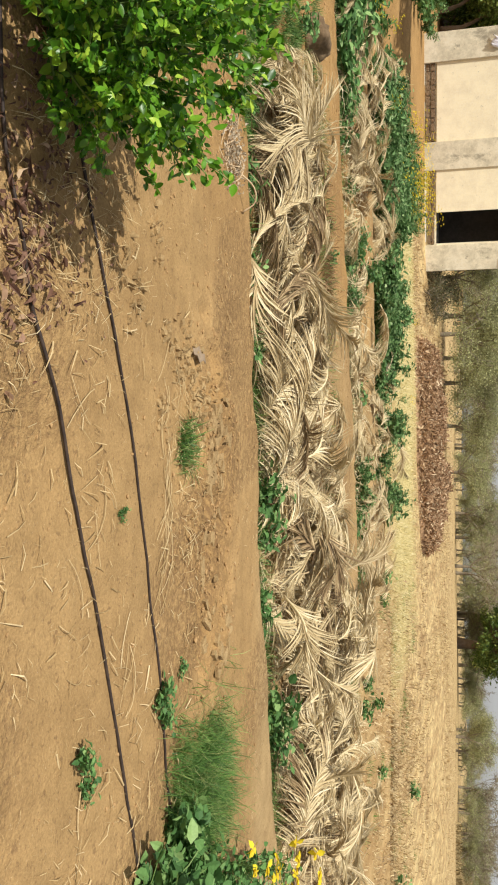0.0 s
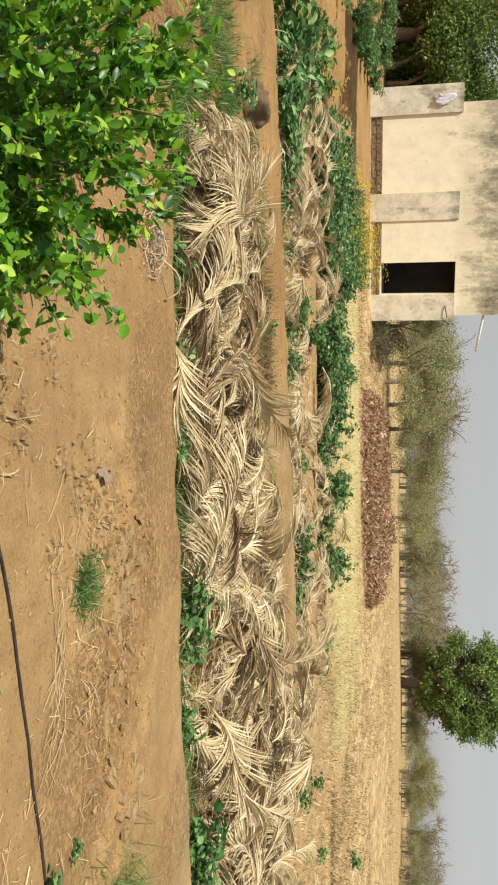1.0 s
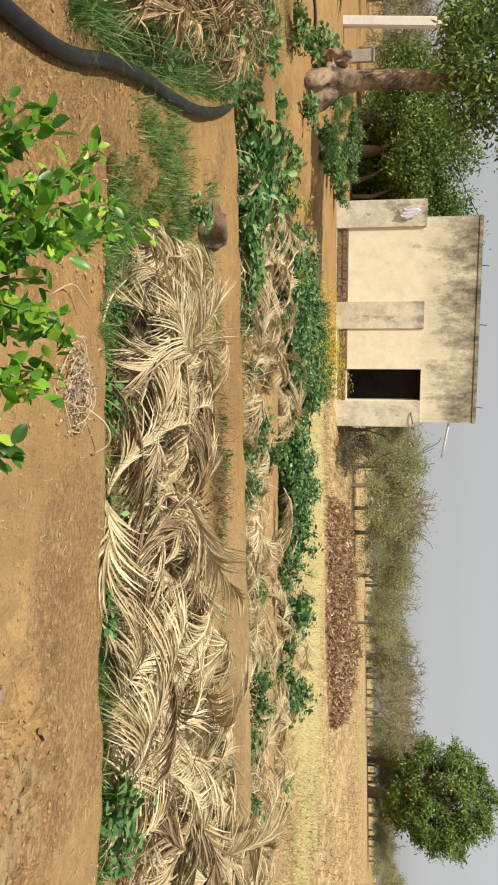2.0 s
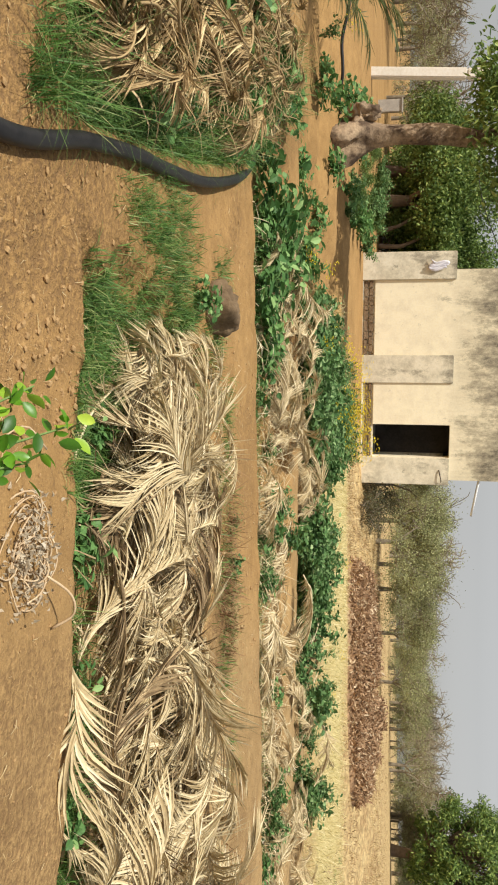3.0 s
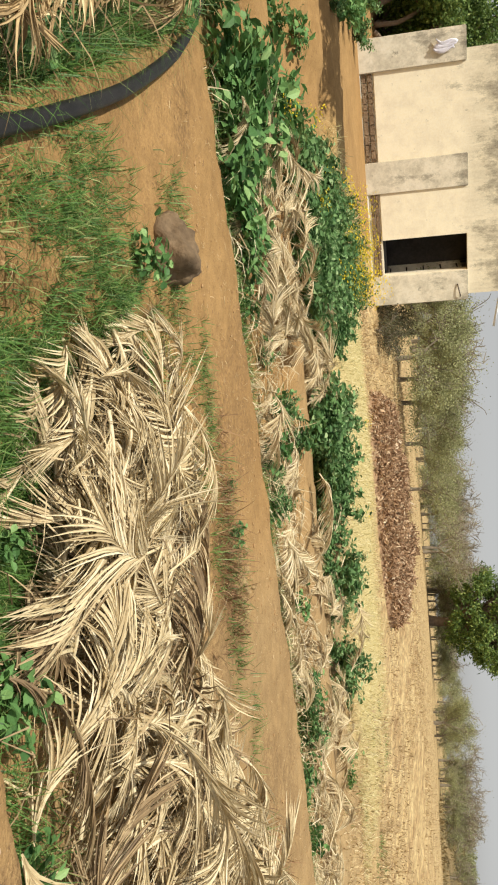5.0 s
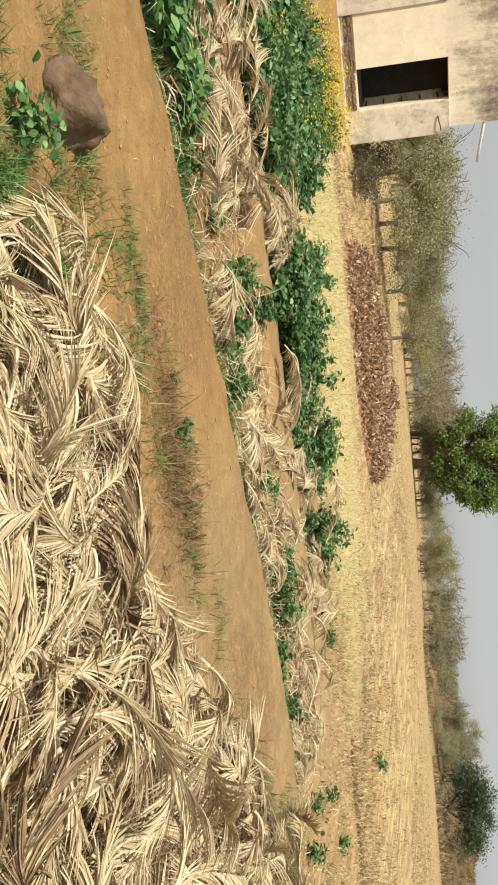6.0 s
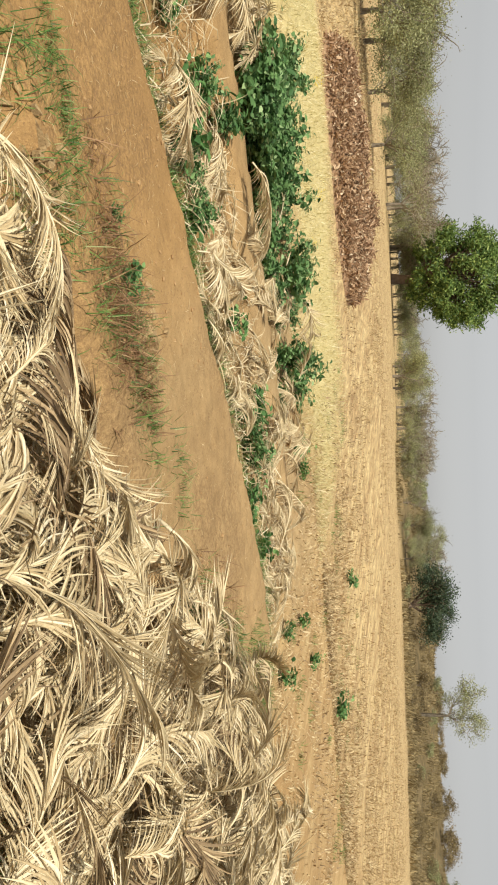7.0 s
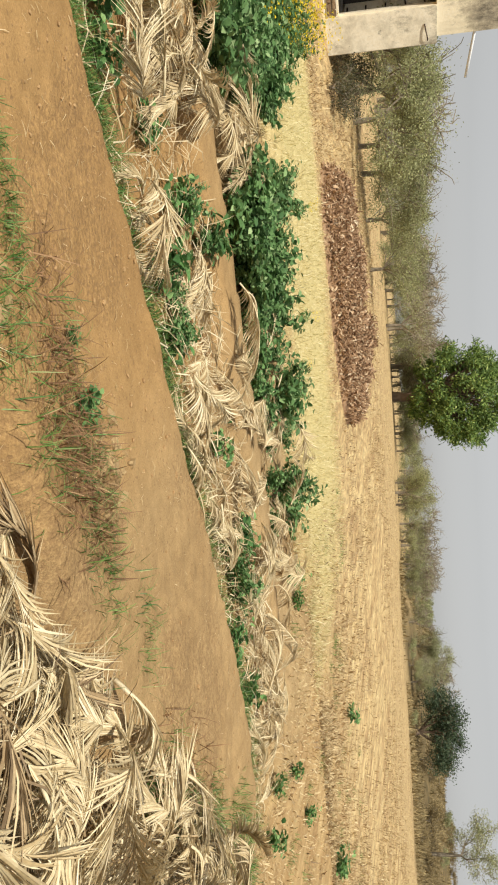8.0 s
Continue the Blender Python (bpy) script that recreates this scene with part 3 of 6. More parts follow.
def frond_meshes(seed, length, arch, bend, droop, pairs=44, sweep=28, wide_by=1.0, stalk=1.0, stiff=False):
    """A cut feather-palm leaf: a flat tapering stalk and its folded leaflets, along +x. The dry ones hang together in sheaves."""
    g = np.random.default_rng(seed)
    s = np.linspace(0, 1, 18)
    swing = 0.0 if stiff else g.normal(0, 0.1)

    def line(s):
        a = bend * 1.15 * s
        return np.stack([length * s * np.sinc(a / math.pi) ** 0.9, length * (s * np.sin(a / 1.1) * 0.62 + swing * np.sin(6.283 * s)), arch * 4 * s * (1 - s) - droop * s ** 2.3], -1)

    pts = line(s)
    v, f = tube(pts, stalk * (0.0085 * (1 - 0.8 * s) + 0.001), 5)
    u = np.concatenate([np.linspace(0.06, 0.995, pairs)] * 2) + g.normal(0, 0.006, pairs * 2)
    side = np.repeat([1.0, -1.0], pairs)
    u = np.clip(u, 0.02, 1)
    n = len(u)
    smooth = lambda k, amp: np.interp(u, np.linspace(0, 1, k), g.normal(0, amp, k))
    sheaves = 7
    lot = np.minimum((u + g.normal(0, 0.015, n)) * sheaves, sheaves - 0.01).clip(0).astype(int) + np.where(side > 0, 0, sheaves)
    sheaf = lambda amp: (0.0 if stiff else 1.0) * g.normal(0, amp, 2 * sheaves)[lot]
    p = line(u)
    t = unit(line(np.minimum(u + 0.01, 1.02)) - line(u - 0.01))
    upv = np.array([0, 0, 1.0])
    sd = unit(np.cross(upv, t)) * side[:, None]
    calm = 0.35 if stiff else 1.0
    ang = np.radians(np.clip(sweep * (1.2 - 0.75 * u) + calm * smooth(7, 4) + sheaf(6) + g.normal(0, 4 if stiff else 3, n), 2, 80))
    lift = np.radians(g.normal(-4, 9, n) + calm * smooth(6, 12) + sheaf(20))
    d = t * np.cos(ang)[:, None] + sd * (np.sin(ang) * np.cos(lift))[:, None] + upv * (np.abs(np.sin(ang)) * np.sin(lift))[:, None]
    ln = (0.2 + 0.26 * np.sin(u * math.pi) ** 0.5) * g.uniform(0.75, 1.15, n) * (0.5 + length / 2.4) * (1.0 if stiff else 0.86)
    wd = (g.uniform(0.0115, 0.021, n) if stiff else g.uniform(0.013, 0.024, n)) * wide_by
    lean = float(np.clip(g.normal(0, 0.5), -1, 1)) if not stiff else 0.0
    curl = (calm * (lean + side * g.normal(0.3, 0.5) + smooth(6, 0.5)) + sheaf(0.75) + g.normal(0, 0.14, n))[:, None]
    sag = (0.35 + calm * (0.35 + smooth(6, 0.35)) + sheaf(0.4) + g.normal(0, 0.12, n))[:, None]
    facing = unit(np.cross(d, np.cross(upv, d)) + (smooth(8, 0.35)[:, None] + g.normal(0, 0.45, (n, 1))) * np.cross(d, upv))
    out = unit(np.cross(upv, d))
    rows = []
    for q, w in ((0, 0.55), (0.22, 1.0), (0.48, 0.95), (0.76, 0.6), (1.0, 0.06)):
        c = p + ln[:, None] * (d * q + out * curl * q * q * 0.5 - upv * sag * q * q * 0.5)
        tan = unit(d + out * curl * q - upv * sag * q)
        wide = unit(np.cross(tan, facing))
        face = np.cross(wide, tan)
        hw = (wd * w / 2)[:, None]
        rows.append(np.stack([c - wide * hw, c - face * hw * 0.7, c + wide * hw], 1))
    lv = np.stack(rows, 1).reshape(-1, 3)
    lf = []
    for i in range(n):
        for r in range(4):
            for k in range(2):
                a = i * 15 + r * 3 + k
                lf.append((a, a + 1, a + 4, a + 3))
    return (v, f), (lv, lf)


FRONDS = []
for k in range(18):
    g = np.random.default_rng(100 + k)
    brown = k >= 13
    stalk, leaflets = frond_meshes(700 + k, g.uniform(0.95, 1.4), g.uniform(0.06, 0.22), g.choice([-1, 1]) * g.uniform(0.4, 2.0), g.uniform(0.15, 0.45), int(g.uniform(48, 60)), g.uniform(8, 17), 1.0, 1.6)
    FRONDS.append((mesh_of("stalk", *stalk, FROND_GOLD if brown else RACHIS, True), mesh_of("leaf_blade", *leaflets, FROND_GOLD if brown else FROND, False), stalk[0][-3, :2] * 1.12))

PALM_LABEL = "cut dry straw-coloured palm frond lying on a heap of fronds"
PALM_BROWN = "cut weathered brown palm frond among green grass"
PALM_FIRST = {}


def lay_frond(k, x, y, z, yaw, pitch, roll, scale):
    m = pose(x, y, z, 0, 0, yaw) @ pose(0, 0, 0, 0, pitch, 0) @ pose(0, 0, 0, roll, 0, 0)
    if k in PALM_FIRST:
        ob = copy_thing(PALM_FIRST[k], m)
        ob.scale = (scale,) * 3
        return ob
    ob = put("palm_frond", FRONDS[k][0], m=m)
    put("leaf_blade", FRONDS[k][1], ob, "dry feathered leaf blade")
    ob.scale = (scale,) * 3
    tagged(ob, PALM_BROWN if k >= 13 else PALM_LABEL, "palm frond", "cut palm fronds")
    PALM_FIRST[k] = ob
    return ob


HEAP_FAR = ((-3.2, -2.9, -2.3, -1.9, -1.5, -1.0, 0, 1.3, 2.4, 5.6), (6.95, 7.0, 7.35, 7.25, 7.35, 7.9, 8.4, 9.05, 9.8, 10.4))
HEAP_NEAR = ((-3.2, -3.0, -2.75, -2.4, -2.0, -1.0, 0, 5.6), (6.2, 5.95, 5.65, 5.5, 5.42, 5.65, 5.85, 7.9))


def heap_one(x, y):
    """Height of the long heap in the first bed above its floor."""
    a, b = along(HEAP_NEAR, x), along(HEAP_FAR, x)
    q = np.clip((y - a) / (b - a), 0, 1)
    ends = sstep(-3.1, -2.3, x) * sstep(6.5, 5.0, x)
    return (0.42 + 0.22 * vnoise(np.asarray(x) * 1.1, np.asarray(y) * 1.1 + 4)) * np.sin(q * math.pi) ** 0.7 * ends


def frond_spot(g, k, x, y, sc, aim, near, far, left):
    """Where leaf k at that scale starts so that its middle is near (x, y) and its tip stays on the heap: x, y, yaw."""
    ex, ey = FRONDS[k][2] * sc
    for _ in range(16):
        yaw = aim()
        c, w = math.cos(radians(yaw)), math.sin(radians(yaw))
        dx, dy = ex * c - ey * w, ex * w + ey * c
        x0, y0, tx, ty = x - 0.45 * dx, y - 0.45 * dy, x + 0.55 * dx, y + 0.55 * dy
        if min(x0, tx) > left and all(np.interp(px, *near) < py < np.interp(px, *far) for px, py in ((x0, y0), (tx, ty))):
            return x0, y0, yaw
    return None


EDGE_GREEN = ((0.15, 6.0), (0.42, 6.15), (1.72, 6.45), (2.02, 6.6), (-0.75, 5.7), (-1.25, 5.62), (-1.85, 5.62))
g = np.random.default_rng(11)
LOOSE, LOOSE_GOLD = [], []
n = 0
while n < 450:
    x = g.uniform(-2.95, 5.4)
    a, b = np.interp(x, *HEAP_NEAR), np.interp(x, *HEAP_FAR)
    y = g.uniform(a, min(b, a + 3.0))
    if (x > 3.2 and g.random() < 0.35) or any(math.hypot(x - a, y - b) < 0.36 for a, b in EDGE_GREEN):
        continue
    sc = g.uniform(0.42, 0.72) if n % 6 else g.uniform(0.7, 0.95)
    if x < -0.6:
        sc = min(sc, 0.6)
    k = int(g.integers(0, 13))
    got = frond_spot(g, k, x, y, sc, lambda: g.normal(60, 65) if g.random() < 0.55 else g.normal(235, 65), HEAP_NEAR, HEAP_FAR, -3.1)
    if got is None:
        continue
    x0, y0, yaw = got
    h = float(heap_one(x, y)) * (0.75 if x < -1.0 else 1.0)
    z = max(ground_z(x, y) + h * g.uniform(0.3, 1.0) - 0.06, ground_z(x0, y0) + 0.03)
    if n % 5 < 2:
        lay_frond(k, x0, y0, z, yaw, g.normal(-2, 8), g.normal(0, 30), sc)
    else:
        LOOSE.append((x0, y0, z, yaw, sc, k))
    n += 1

n = 0
while n < 34:   # the heap's end by the grass
    x, y, sc = g.uniform(-3.0, -2.0), g.uniform(5.7, 6.9), g.uniform(0.34, 0.56)
    k = int(g.integers(0, 13))
    got = frond_spot(g, k, x, y, sc, lambda: g.uniform(0, 360), HEAP_NEAR, HEAP_FAR, -3.15)
    if got is None:
        continue
    x0, y0, yaw = got
    z = ground_z(x, y) + g.uniform(0.06, 0.26)
    if n % 2:
        lay_frond(k, x0, y0, z, yaw, g.normal(0, 6), g.normal(0, 25), sc)
    else:
        LOOSE.append((x0, y0, z, yaw, sc, k))
    n += 1

BED_NEAR = (BUND_FAR[0], [q + 0.04 for q in BUND_FAR[1]])
BED_FAR = (THIRD_NEAR[0], [q + 0.12 for q in THIRD_NEAR[1]])
GREEN_SPOTS = ((-2.84, 10.47), (-2.5, 11.1), (-2.42, 9.92), (-1.98, 9.98), (0.1, 11.2), (0.69, 10.58), (1.5, 10.98), (-3.3, 10.0), (-0.9, 10.9))
n = 0
while n < 170:   # second bed
    x = g.uniform(-5.2, 2.6)
    if x < -3.6 and g.random() < 0.5:
        continue
    y = g.uniform(np.interp(x, *BED_NEAR), np.interp(x, *BED_FAR))
    n += 1
    if any(math.hypot(x - a, y - b) < 0.42 for a, b in GREEN_SPOTS):
        continue
    sc = g.uniform(0.36, 0.62)
    k = int(g.integers(0, 13))
    got = frond_spot(g, k, x, y, sc, lambda: g.normal(20, 45) + g.choice([0, 180]), BED_NEAR, BED_FAR, -5.6)
    if got is None:
        continue
    x0, y0, yaw = got
    z = ground_z(x0, y0) + g.uniform(0.03, 0.17) + (0.14 if x < -3.6 else 0)
    if n % 5 < 2:
        lay_frond(k, x0, y0, z, yaw, g.normal(0, 5), g.normal(0, 25), sc)
    else:
        LOOSE.append((x0, y0, z, yaw, sc, k))

for n in range(46):   # far end of the second bed
    x = g.uniform(-4.95, -3.4)
    y = np.interp(x, *THIRD_NEAR) + g.uniform(-0.9, 0.25)
    z = ground_z(x, y) + g.uniform(0.04, 0.22)
    k, sc, yaw = int(g.integers(0, 13)), g.uniform(0.34, 0.56), g.normal(-35, 40) + g.choice([0, 180])
    if n % 2:
        lay_frond(k, x, y, z, yaw, g.normal(0, 5), g.normal(0, 25), sc)
    else:
        LOOSE.append((x, y, z, yaw, sc, k))

for n in range(44):   # third bed
    x = (g.normal(-3.25, 0.3), g.normal(-1.0, 0.35), g.uniform(-4.5, 2.0), g.uniform(-1.6, 1.6))[n % 4]
    y = np.interp(x, *THIRD_FAR) + (g.uniform(-0.2, 0.6) if n % 4 == 3 else g.uniform(0.3, 1.3))
    lay_frond(int(g.integers(0, 14)), x, y, ground_z(x, y) + g.uniform(0.05, 0.25), g.uniform(0, 360), g.normal(0, 6), g.normal(0, 30), g.uniform(0.38, 0.62))

for n in range(210):   # heap beyond the hose
    y = 4.75 + 3.7 * g.random() ** 1.3
    x = float(pipe_line(np.array(y))) - g.uniform(0.4, 2.7)
    yaw = g.normal(-50, 50)
    sc = g.uniform(0.36, 0.7)
    k = int(g.integers(13, 18))
    for _ in range(12):   # tips stay on their side of the hose
        c, w = math.cos(radians(yaw)), math.sin(radians(yaw))
        tx, ty = x + sc * (FRONDS[k][2][0] * c - FRONDS[k][2][1] * w), y + sc * (FRONDS[k][2][0] * w + FRONDS[k][2][1] * c)
        if tx < pipe_line(ty) - 0.2 and ty > 4.6:
            break
        yaw = g.uniform(0, 360)
    z = ground_z(x, y) + g.uniform(0.14, 0.42)
    if n % 7 < 2:
        lay_frond(k, x, y, z, yaw, g.normal(2, 6), g.normal(0, 20), sc)
    else:
        LOOSE_GOLD.append((x, y, z - 0.05, yaw, sc, k))


def frond_layer(spots, label, material):
    """The deep, tangled part of a heap, whose fronds cannot be told apart."""
    pieces = []
    for x, y, z, yaw, sc, k in spots:
        me = FRONDS[k][1]
        co = np.empty(len(me.vertices) * 3)
        me.vertices.foreach_get("co", co)
        m = np.array(pose(x, y, z, g.normal(0, 35), g.normal(-1, 8), yaw))
        co = co.reshape(-1, 3) * sc @ m[:3, :3].T + m[:3, 3]
        pieces.append((co, [tuple(p.vertices) for p in me.polygons]))
    return tagged(new("palm_litter", mesh_of("palm_litter", *joined(pieces), material)), label, "dry leaves", kind="stuff")


deep = []
while len(deep) < 110:
    x = g.uniform(-2.7, 5.6)
    a, b = np.interp(x, *HEAP_NEAR), np.interp(x, *HEAP_FAR)
    sc = g.uniform(0.5, 0.8)
    k = int(g.integers(0, 13))
    got = frond_spot(g, k, x, g.uniform(a, min(b, a + 2.6)), sc, lambda: g.uniform(0, 360), HEAP_NEAR, HEAP_FAR, -3.0)
    if got is None:
        continue
    x0, y0, yaw = got
    deep.append((x0, y0, ground_z(x0, y0) + 0.03 + float(heap_one(x0, y0)) * g.uniform(0.05, 0.55), yaw, sc, k))
# the lowest leaves take the darkened colour, so the heap's gaps look shaded
frond_layer(deep[:45], "tangled palm leaves deep inside the heap, browned darker for shade", FROND_SHADED)
frond_layer(deep[45:] + LOOSE, "tangled dry palm leaves inside the heap", FROND)
frond_layer(LOOSE_GOLD, "tangled golden palm leaves beyond the hose", FROND_GOLD)


def straw_litter(name, spots, size, material, label, category, spread=25):
    """Loose narrow dry strips lying about at the given spots (x, y, z)."""
    spots = np.asarray(spots)
    n = len(spots)
    az, el = rng.uniform(0, 2 * math.pi, n), np.radians(rng.normal(0, spread, n))
    d = np.stack([np.cos(az) * np.cos(el), np.sin(az) * np.cos(el), np.sin(el)], -1)
    ln = rng.uniform(0.5, 1.2, n) * size
    m = place(spots, d, rng.normal(0, 0.5, (n, 3)) + [0, 0, 1], ln, np.minimum(ln * 0.06, 0.01) * rng.uniform(0.5, 1.1, n) * (0.8 if size < 0.2 else 1.0))
    v, f = joined([stamp([(x, y, z * bow) for x, y, z in BLADE_V], BLADE_F, m[k::3]) for k, bow in enumerate((1.0, 2.5, 4.5))])
    return tagged(new(name, mesh_of(name, v, f, material)), label, category, kind="stuff")


def spots_in(n, fx, fy, fz):
    x = fx(n)
    y = fy(x)
    return np.stack([x, y, terrain(x, y) + fz(x, y)], -1)


s = spots_in(3000, lambda n: rng.uniform(-2.8, 5.8, n),
             lambda x: (lambda a, b: a + (b - a) * rng.random(len(x)))(along(HEAP_NEAR, x) + 0.1, np.minimum(along(HEAP_FAR, x) - 0.1, along(HEAP_NEAR, x) + 2.9)),
             lambda x, y: 0.02 + heap_one(x, y) * rng.uniform(0, 0.7, len(x)))
straw_litter("palm_litter", s, 0.3, FROND_SHADED, "loose dry palm leaflets filling the frond heap", "dry leaves")
s = spots_in(2600, lambda n: rng.uniform(-5.0, 2.7, n),
             lambda x: (lambda a, b: a + (b - a) * rng.random(len(x)))(along(BUND_FAR, x) + 0.08, np.maximum(along(THIRD_NEAR, x) - 0.1, along(BUND_FAR, x) + 0.4)),
             lambda x, y: rng.uniform(0.01, 0.13, len(x)))
straw_litter("palm_litter", s, 0.28, FROND, "loose dry palm leaflets in the second bed", "dry leaves")
yy = rng.uniform(4.9, 8.6, 2400)
xx = pipe_line(yy) - rng.uniform(0.3, 2.8, 2400)
straw_litter("palm_litter", np.stack([xx, yy, terrain(xx, yy) + rng.uniform(0.01, 0.4, 2400)], -1), 0.3, FROND_GOLD, "loose brown palm leaflets beyond the hose", "dry leaves")

# straw bits on the bare banks
xx, yy = rng.uniform(-1.6, 2.0, 900), rng.uniform(2.1, 4.4, 900)
keep = vnoise(xx * 1.2 + 5, yy * 1.2) > -0.05
straw_litter("straw", np.stack([xx, yy, terrain(xx, yy) + 0.008], -1)[keep], 0.12, STRAW, "curled pale straw trodden beside the drip hoses", "straw", 5)
xx, yy = rng.uniform(-3.5, 3.5, 3200), rng.uniform(2.2, 6.0, 3200)
keep = (beds(xx, yy) < 0.2) & (vnoise(xx * 1.5, yy * 1.5) > -0.12)
straw_litter("straw", np.stack([xx, yy, terrain(xx, yy) + 0.008], -1)[keep], 0.055, STRAW, "scattered straw bits on bare soil", "straw", 4)
xx = rng.uniform(-4.5, 2.0, 1100)
yy = along(BUND_NEAR, xx) + (along(BUND_FAR, xx) - along(BUND_NEAR, xx)) * rng.random(1100)
straw_litter("straw", np.stack([xx, yy, terrain(xx, yy) + 0.008], -1), 0.06, STRAW, "scattered straw bits on the second bank", "straw", 5)
xx, yy = rng.normal(0.05, 0.3, 170), rng.normal(4.3, 0.1, 170)
straw_litter("straw", np.stack([xx, yy, terrain(xx, yy) + 0.012], -1), 0.11, STRAW, "tuft of trodden dry straw on the bank", "straw", 6)

# ---- green growth ----


def grass_patch(spots, height, material=None, label="green grass along the bed edge", width=0.018, lean=0.8):
    spots = np.asarray(spots)
    n = len(spots)
    az = rng.uniform(0, 2 * math.pi, n)
    tilt = np.abs(rng.normal(lean, 0.3, n))
    d = np.stack([np.cos(az) * np.sin(tilt), np.sin(az) * np.sin(tilt), np.cos(tilt)], -1)
    ln = height * rng.uniform(0.4, 1.3, n)
    up = np.stack([-np.cos(az), -np.sin(az), np.full(n, 0.6)], -1)
    m = place(spots - [0, 0, 0.01], d, up, ln, np.minimum(ln * (0.045 if width < 0.05 else 0.12), width * 0.27) * rng.uniform(0.8, 1.3, n))
    m = m[rng.permutation(n)]
    v, f = joined([stamp([(x, y, z * bow) for x, y, z in BLADE_V], BLADE_F, m[k::3]) for k, bow in enumerate((0.3, 2.0, 4.5))])
    return tagged(new("grass", mesh_of("grass", v, f, material or GRASS)), label, "grass", kind="stuff")


def blob_spots(blobs):
    out = []
    for x, y, rx, ry, n in blobs:
        p = np.clip(rng.normal(0, 1, (n, 2)), -1.9, 1.9)
        p = p[vnoise(p[:, 0] * 3 + x * 9, p[:, 1] * 3 + y * 9) > -0.14] * [rx, ry] + [x, y]
        out.append(np.column_stack([p, terrain(p[:, 0], p[:, 1])]))
    return np.concatenate(out)


xs = rng.uniform(-3.0, 5.0, 16000)
dens = 0.5 + 0.9 * vnoise(xs * 1.4, xs * 0 + 3)
xs = xs[(rng.random(len(xs)) < dens * np.where(xs < -1.2, 1.1, 0.95))]
ys = along(NEAR_EDGE, xs) + 0.06 + np.abs(rng.normal(0, 0.16, len(xs))) + 0.3 * rng.random(len(xs)) * (xs < -1.8)
grass_patch(np.column_stack([xs, ys, terrain(xs, ys)]), 0.165)
grass_patch(blob_spots([(-2.5, 5.7, 0.26, 0.26, 10000), (-2.85, 6.05, 0.18, 0.3, 5500), (-3.2, 6.5, 0.1, 0.3, 3200), (-3.0, 6.9, 0.1, 0.2, 2400), (-2.2, 5.55, 0.2, 0.12, 2500), (-3.45, 6.1, 0.08, 0.3, 1500), (-3.35, 7.25, 0.1, 0.1, 500),
                        (-3.72, 6.2, 0.1, 0.25, 900), (-2.9, 7.75, 0.2, 0.06, 500), (-3.85, 7.3, 0.1, 0.15, 400), (-3.4, 5.7, 0.1, 0.2, 700)]), 0.1, None, "green grass on the bank between the beds")
yy = rng.uniform(4.5, 8.6, 6000)
xx = pipe_line(yy) - 0.12 - np.abs(rng.normal(0, 0.24, len(yy)))
grass_patch(np.column_stack([xx, yy, terrain(xx, yy)]), 0.2, None, "long green grass along the black hose")
xx, yy = rng.uniform(-7, -3.4, 16000), rng.uniform(4.7, 9.2, 16000)
keep = xx < pipe_line(yy) - 0.2
grass_patch(np.column_stack([xx, yy, terrain(xx, yy)])[keep], 0.42, None, "rough green grass under the brown fronds")
grass_patch(blob_spots([(-1.55, 8.2, 0.22, 0.14, 200), (-0.6, 8.6, 0.2, 0.1, 160), (1.1, 8.9, 0.2, 0.12, 700), (2.3, 9.9, 0.3, 0.2, 1800), (-2.2, 8.05, 0.15, 0.1, 120), (-2.4, 7.5, 0.14, 0.12, 450), (-1.9, 7.75, 0.18, 0.1, 160), (-1.75, 8.1, 0.2, 0.1, 110), (0.2, 8.35, 0.15, 0.06, 300), (0.7, 8.7, 0.25, 0.12, 700), (1.6, 9.3, 0.25, 0.15, 1600), (-1.2, 8.15, 0.3, 0.1, 220), (-3.0, 7.35, 0.12, 0.12, 300)]),
            0.14, None, "green grass at the edge of the bank")
xx = rng.uniform(-5, 2.8, 12000)
yy = along(BUND_FAR, xx) + 0.05 + np.abs(rng.normal(0, 0.15, len(xx)))
grass_patch(np.column_stack([xx, yy, terrain(xx, yy)])[rng.random(12000) < 0.6 + 0.8 * vnoise(xx, xx * 0)], 0.16, None, "green grass in the second bed")
grass_patch(blob_spots([(-0.13, 4.23, 0.06, 0.045, 420)]), 0.11, None, "small green grass tuft on bare soil")
grass_patch(blob_spots([(1.6, 4.62, 0.16, 0.2, 5200), (1.35, 4.3, 0.12, 0.1, 400), (1.75, 5.0, 0.16, 0.14, 700), (1.4, 4.75, 0.2, 0.25, 500)]), 0.2, None, "fine dark green feathery grass", 0.014, 0.95)


grass_patch(blob_spots([(-1.8, 8.0, 0.26, 0.13, 380), (-2.35, 8.0, 0.2, 0.1, 200), (0.9, 9.0, 0.3, 0.2, 260), (-1.5, 8.15, 0.22, 0.12, 200), (0.4, 8.6, 0.2, 0.12, 200)]), 0.2, leafy("withered_grass", (0.13, 0.065, 0.03), (0.3, 0.17, 0.08), (0.45, 0.3, 0.15), 0.1, 0.7, 0.1), "withered reddish-brown grass on the bank", 0.02, 0.95)


